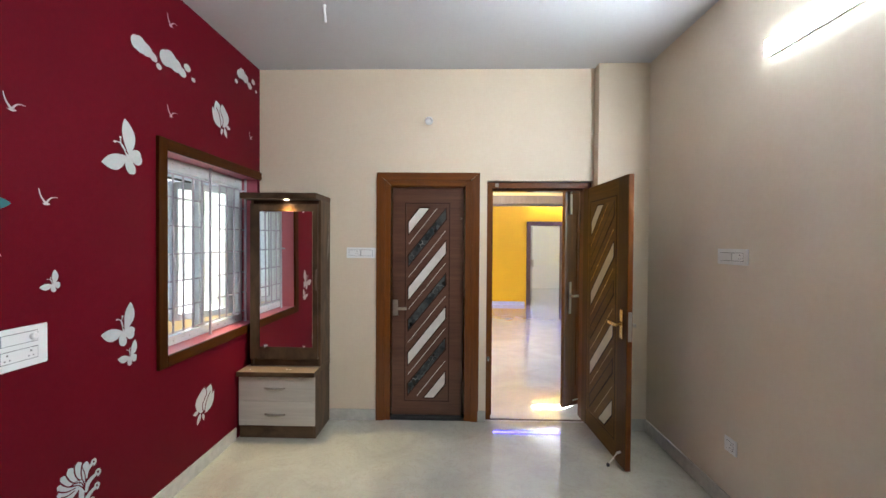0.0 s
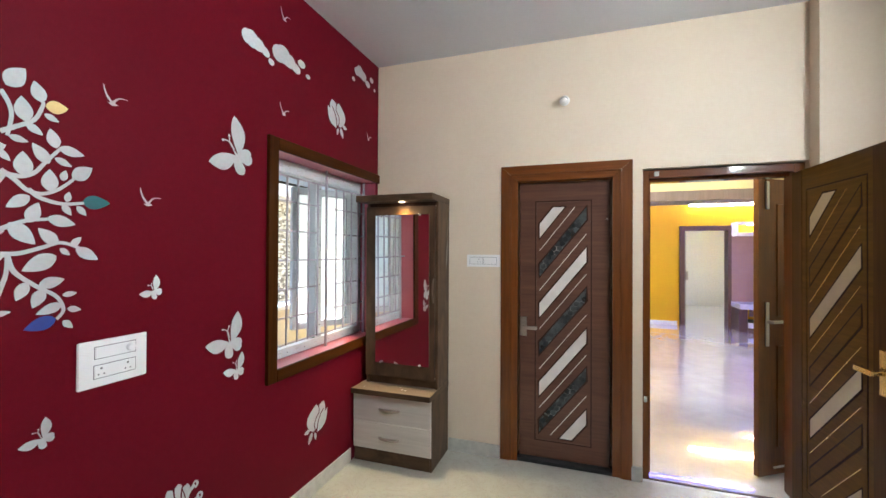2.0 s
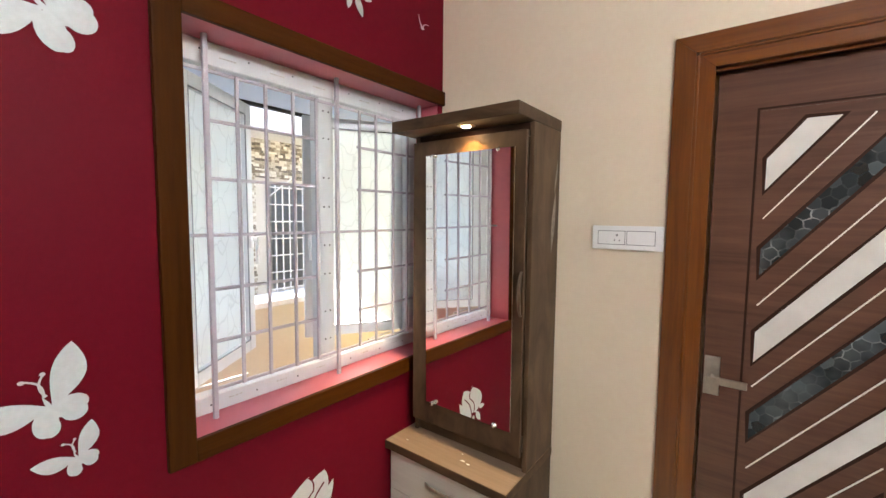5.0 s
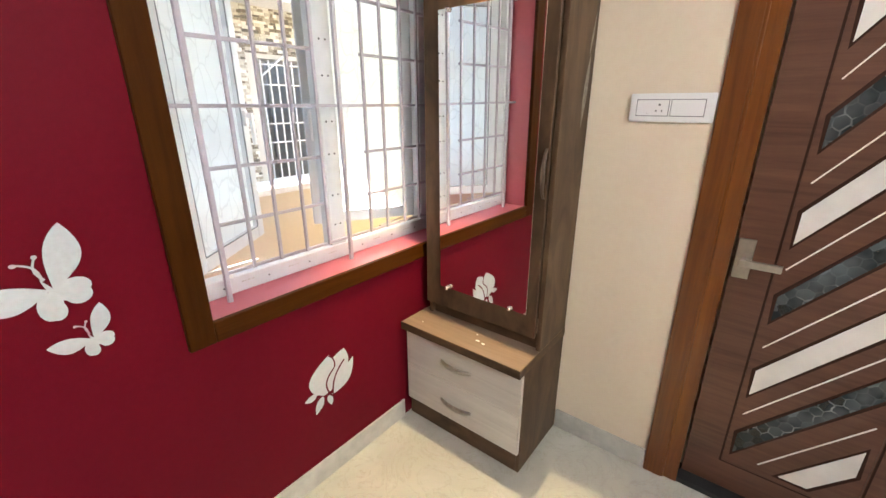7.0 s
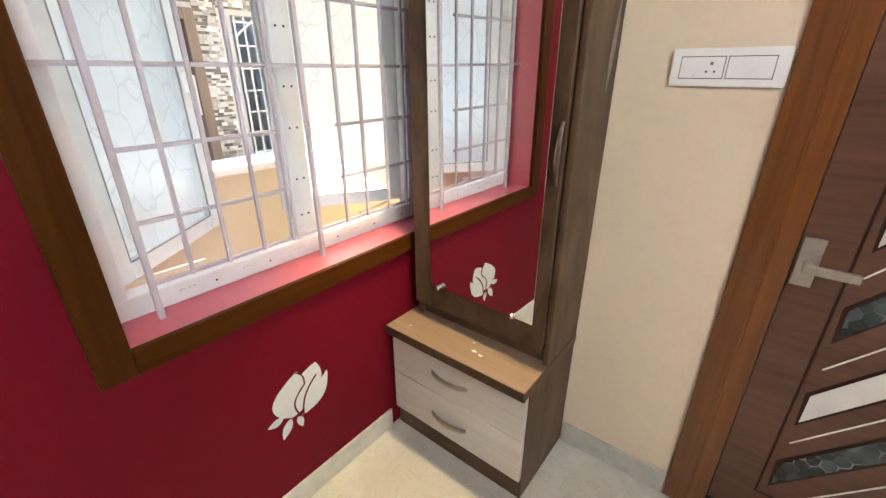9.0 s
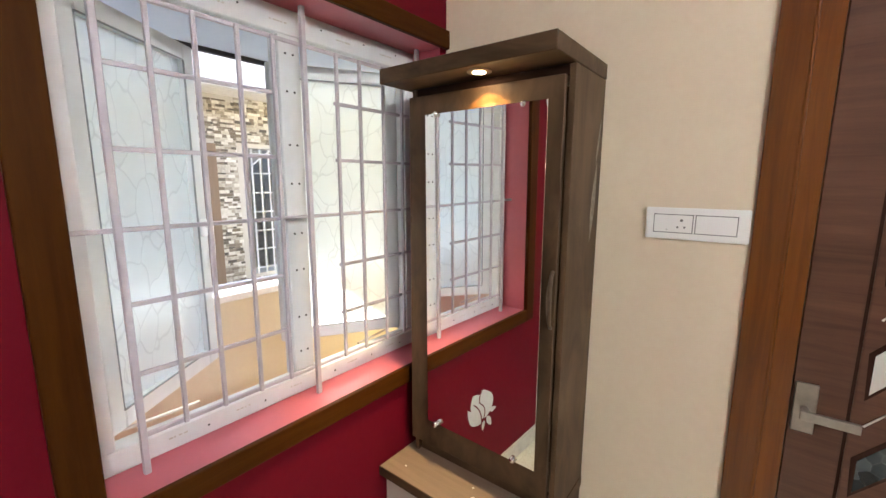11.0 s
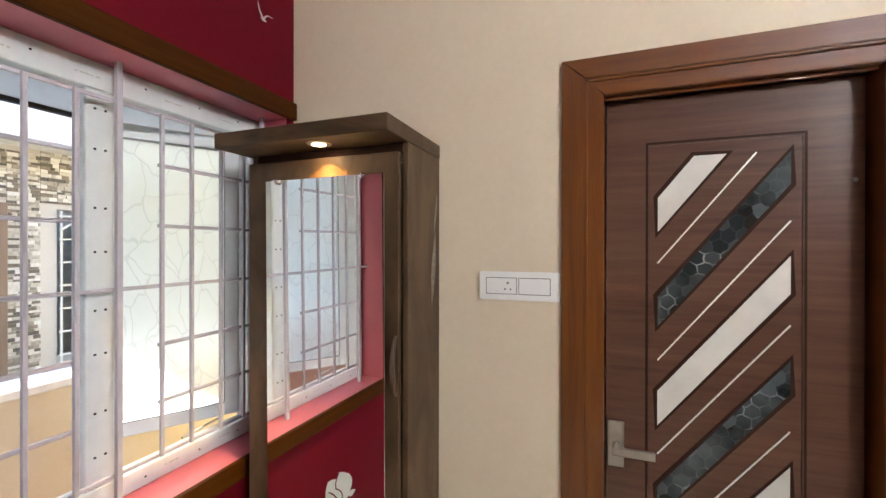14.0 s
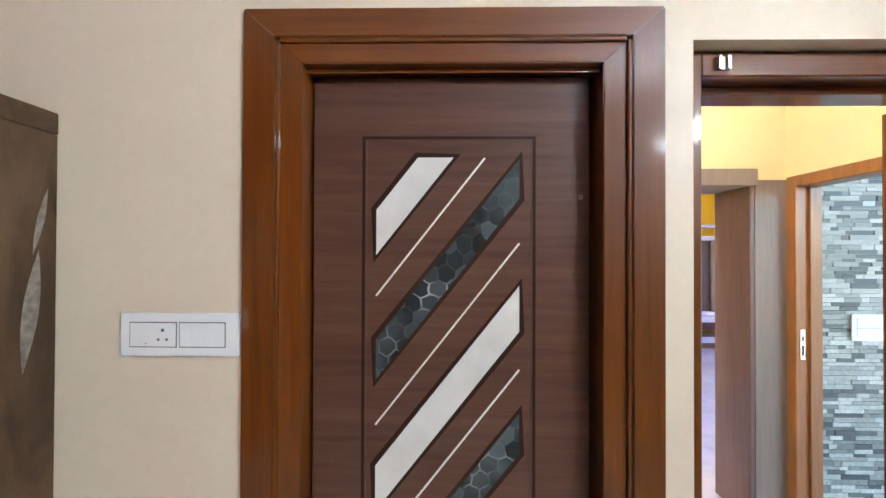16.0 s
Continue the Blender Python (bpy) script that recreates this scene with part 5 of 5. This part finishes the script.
def tulip(y, z, s, t=0, flip=1):
    """A bud of three petals over three sepals, parted by thin lines; t turns it, flip mirrors it."""
    def L(u, v):
        a = radians(t)
        u = u * flip
        return y + s * (u * math.cos(a) - v * math.sin(a)), z + s * (u * math.sin(a) + v * math.cos(a))

    def petal(p, q, width, belly, bend):
        p, q = Vector(L(*p)), Vector(L(*q))
        d = q - p
        return leaf_outline(p.x, p.y, d.length, width * s, math.degrees(math.atan2(d.y, d.x)), belly=belly, bend=bend * flip)
    o = [petal((0.000, -0.004), (0.040, 0.162), 0.148, 0.42, 0.05), petal((0.045, -0.004), (0.112, 0.157), 0.112, 0.60, 0.05),
         petal((0.034, -0.020), (0.153, 0.098), 0.058, 0.50, -0.11),
         petal((-0.030, 0.020), (-0.087, 0.014), 0.030, 0.45, 0.04), petal((-0.006, -0.004), (-0.044, -0.068), 0.036, 0.45, 0.0), petal((0.018, -0.016), (0.030, -0.066), 0.026, 0.45, 0.05)]
    one = arc(L(0.036, 0.160), L(0.060, 0.098), 0.16 * flip, 6) + arc(L(0.060, 0.098), L(0.032, -0.020), -0.26 * flip, 9)[1:]
    two = arc(L(0.108, 0.108), L(0.040, -0.020), -0.13 * flip, 12)
    decal(o, "white tulip bud shape painted on the maroon wall", group="mural tulips", parts=("petal", "petal", "petal", "sepal", "sepal", "sepal"), lines=(stroke(one, 0.005 * s, 0.006 * s), stroke(two, 0.006 * s, 0.006 * s)))


tulip(3.020, 2.404, 1.0, -4, -1)
tulip(2.739, 0.397, 1.0)

# paisley ornament low on the wall
o = []
for a, ln in ((76, 0.108), (98, 0.126), (119, 0.136), (136, 0.142), (151, 0.136), (166, 0.124), (182, 0.094)):
    o.append(leaf_outline(1.838, 0.425, ln, 0.054, a, belly=0.72, bend=0.05))
o.append(stroke(arc((1.868, 0.22), (1.846, 0.46), 0.08), 0.020, 0.030))
o.append(leaf_outline(1.862, 0.36, 0.085, 0.040, 160, belly=0.6, bend=0.12))
o.append(leaf_outline(1.862, 0.30, 0.085, 0.038, 162, belly=0.6, bend=0.12))
for y, z, r in ((1.900, 0.508, 0.015), (1.922, 0.446, 0.017), (1.916, 0.384, 0.016), (1.888, 0.330, 0.015)):
    o.append(stroke(arc((1.852, z - 0.055), (y, z - 0.004), 0.16), 0.030, 0.014))
    o.append(stroke([(y + r * (1 - 0.05 * k) * math.cos(k * 0.5 - 1.5), z + r * (1 - 0.05 * k) * math.sin(k * 0.5 - 1.5)) for k in range(11)], 0.012, 0.007))
ln = [stroke(arc((1.852, 0.40), (1.775, 0.460), -0.38 + 0.12 * k), 0.005, 0.003) for k in range(3)]
ln.append(stroke(arc((1.850, 0.40), (1.835, 0.525), -0.10), 0.005, 0.003))
for a, far in ((87, 0.112), (108, 0.124), (128, 0.132), (143, 0.134), (158, 0.126), (174, 0.104)):
    ca, sa = math.cos(radians(a)), math.sin(radians(a))
    ln.append(stroke(arc((1.838 + 0.035 * ca, 0.425 + 0.035 * sa), (1.838 + far * ca, 0.425 + far * sa), 0.10), 0.004, 0.007))
decal(o, "white paisley flower ornament painted low on the maroon wall", parts="frond", lines=ln)

# tree: a trunk out to the side and swaying boughs full of leaves
tree = [stroke(arc((0.92, 0.1), (1.0, 2.0), 0.04, 14), 0.14, 0.035)]
for z0, z1 in ((1.55, 1.845), (1.50, 1.755), (1.45, 1.593), (1.35, 1.518)):
    tree.append(stroke(arc((0.99, z0), (1.252, z1), -0.10), 0.026, 0.016))


def bough(stem, leaves):
    """A smooth stem through a few places, and leaves from root to tip with their breadth."""
    path = []
    for i in range(len(stem) - 1):
        a, b, c, d = (Vector(stem[min(max(k, 0), len(stem) - 1)]) for k in (i - 1, i, i + 1, i + 2))
        for k in range(5):
            u = k / 5
            path.append(tuple(0.5 * ((2 * b) + (c - a) * u + (2 * a - 5 * b + 4 * c - d) * u * u + (3 * b - 3 * c + d - a) * u ** 3)))
    tree.append(stroke(path + [stem[-1]], 0.014, 0.009))
    for root, tip, breadth in leaves:
        d = Vector(tip) - Vector(root)
        tree.append(leaf_outline(*root, d.length, d.length * breadth, math.degrees(math.atan2(d.y, d.x)), belly=0.44))


bough(((1.245, 1.88), (1.281, 1.904), (1.324, 1.937), (1.344, 1.983), (1.346, 2.001)),
      (((1.256, 2.02), (1.301, 2.086), 0.68), ((1.344, 1.997), (1.322, 2.058), 0.66), ((1.303, 1.926), (1.292, 2.0), 0.66), ((1.303, 1.922), (1.347, 1.894), 0.5), ((1.349, 1.963), (1.388, 1.948), 0.5), ((1.264, 1.872), (1.311, 1.864), 0.46), ((1.236, 1.828), (1.269, 1.797), 0.5), ))
bough(((1.244, 2.002), (1.262, 1.972), (1.27, 1.933), (1.261, 1.871)),
      ())
bough(((1.247, 1.761), (1.291, 1.756), (1.325, 1.772), (1.353, 1.81), (1.39, 1.86)),
      (((1.301, 1.758), (1.297, 1.833), 0.68), ((1.364, 1.808), (1.32, 1.864), 0.55), ((1.382, 1.862), (1.364, 1.921), 0.64), ((1.388, 1.865), (1.461, 1.854), 0.46), ((1.378, 1.83), (1.425, 1.81), 0.46), ))
bough(((1.247, 1.768), (1.279, 1.744), (1.309, 1.716), (1.347, 1.71), (1.388, 1.729), (1.43, 1.769)),
      (((1.427, 1.772), (1.485, 1.818), 0.66), ((1.366, 1.72), (1.365, 1.791), 0.68), ((1.399, 1.76), (1.408, 1.795), 0.66), ))
bough(((1.312, 1.72), (1.34, 1.697), (1.397, 1.684), (1.461, 1.693)),
      (((1.412, 1.691), (1.418, 1.726), 0.61), ((1.4, 1.682), (1.425, 1.648), 0.55), ((1.441, 1.681), (1.468, 1.651), 0.55), ((1.315, 1.699), (1.26, 1.659), 0.55), ))
bough(((1.248, 1.594), (1.306, 1.622), (1.362, 1.631)),
      (((1.36, 1.635), (1.437, 1.618), 0.5), ((1.313, 1.617), (1.337, 1.681), 0.61), ((1.266, 1.614), (1.33, 1.55), 0.55), ))
bough(((1.249, 1.52), (1.294, 1.523), (1.349, 1.541), (1.398, 1.557), (1.452, 1.539)),
      (((1.389, 1.551), (1.337, 1.601), 0.55), ((1.425, 1.546), (1.454, 1.577), 0.55), ((1.395, 1.538), (1.422, 1.516), 0.55), ((1.439, 1.539), (1.506, 1.5), 0.51), ((1.385, 1.514), (1.298, 1.468), 0.55), ))
bough(((1.264, 1.517), (1.281, 1.466), (1.336, 1.418), (1.387, 1.382), (1.406, 1.338), (1.388, 1.309)),
      (((1.34, 1.421), (1.408, 1.438), 0.55), ((1.311, 1.433), (1.285, 1.379), 0.61), ((1.352, 1.409), (1.325, 1.352), 0.61), ((1.403, 1.357), (1.334, 1.331), 0.46), ((1.403, 1.385), (1.444, 1.39), 0.46), ((1.417, 1.34), (1.456, 1.331), 0.55), ((1.405, 1.301), (1.432, 1.274), 0.61), ))
bough(((1.227, 1.342), (1.25, 1.418), (1.262, 1.462), (1.264, 1.517)),
      (((1.227, 1.342), (1.274, 1.348), 0.39), ))
decal(tree, "white branching tree with many leaves painted on the maroon wall", name="tree_decal", parts="leaf")
decal([leaf_outline(1.458, 1.697, 0.086, 0.050, 3, belly=0.4)], "teal leaf shape painted at a bough's tip", "decal_teal", "coloured mural leaves")
decal([leaf_outline(1.352, 1.988, 0.062, 0.044, 10, belly=0.45)], "yellow leaf shape painted at a bough's tip", "decal_yellow", "coloured mural leaves")
decal([leaf_outline(1.386, 1.311, 0.085, 0.046, 196, belly=0.42)], "blue leaf shape painted at a bough's tip", "decal_blue", "coloured mural leaves")

# ---- porch tiles: the stretch beside the doorway one by one, the rest joined ----
unit = bpy.data.meshes.new("tile")
b = boxes((0, 1, 0, 1, 0, 1))
b.to_mesh(unit)
b.free()
unit.materials.append(M["mosaic_hall"])
clad = thing("porch_cladding", (2.0, 5.345, 0), "grey, white and slate strip tiles on the porch wall", "wall tiles", "", "structure")
rp = random.Random(11)
verts, faces = [], []
z = 0.02
count = 0
while z < 2.30:
    h = rp.choice((0.023, 0.027, 0.033))
    x = PX + 0.20 - rp.uniform(0, 0.12)
    while x < 2.80:
        w = rp.choice((0.05, 0.08, 0.11, 0.15, 0.18))
        x0 = max(x, PX + 0.202)
        dpt = rp.uniform(0.007, 0.013)
        if x + w - x0 > 0.012:
            if 1.08 < z < 2.15 and x < 2.52 and count < 298:
                tile = new("tile", unit)
                tile.parent = clad
                tile.location = Vector((x0, 5.3445 - dpt, z)) - clad.location
                tile.scale = (x + w - 0.002 - x0, dpt, h - 0.002)
                count += 1
            else:
                n = len(verts)
                x1, y0, y1, z1 = x + w - 0.002, 5.3445 - dpt, 5.3445, z + h - 0.002
                verts.extend(((x0, y0, z), (x1, y0, z), (x1, y0, z1), (x0, y0, z1), (x0, y1, z), (x1, y1, z), (x1, y1, z1), (x0, y1, z1)))
                faces.extend(tuple(n + k for k in q) for q in ((0, 1, 2, 3), (4, 0, 3, 7), (1, 5, 6, 2), (3, 2, 6, 7), (4, 5, 1, 0)))
        x += w
    z += h
me = bpy.data.meshes.new("tile_rest")
me.from_pydata([tuple(Vector(v) - clad.location) for v in verts], [], faces)
me.materials.append(M["mosaic_porch"])
rest = new("tile_rest", me)
rest.parent = clad
tagged(rest, "strip tiles further along the wall", "", "", "stuff")
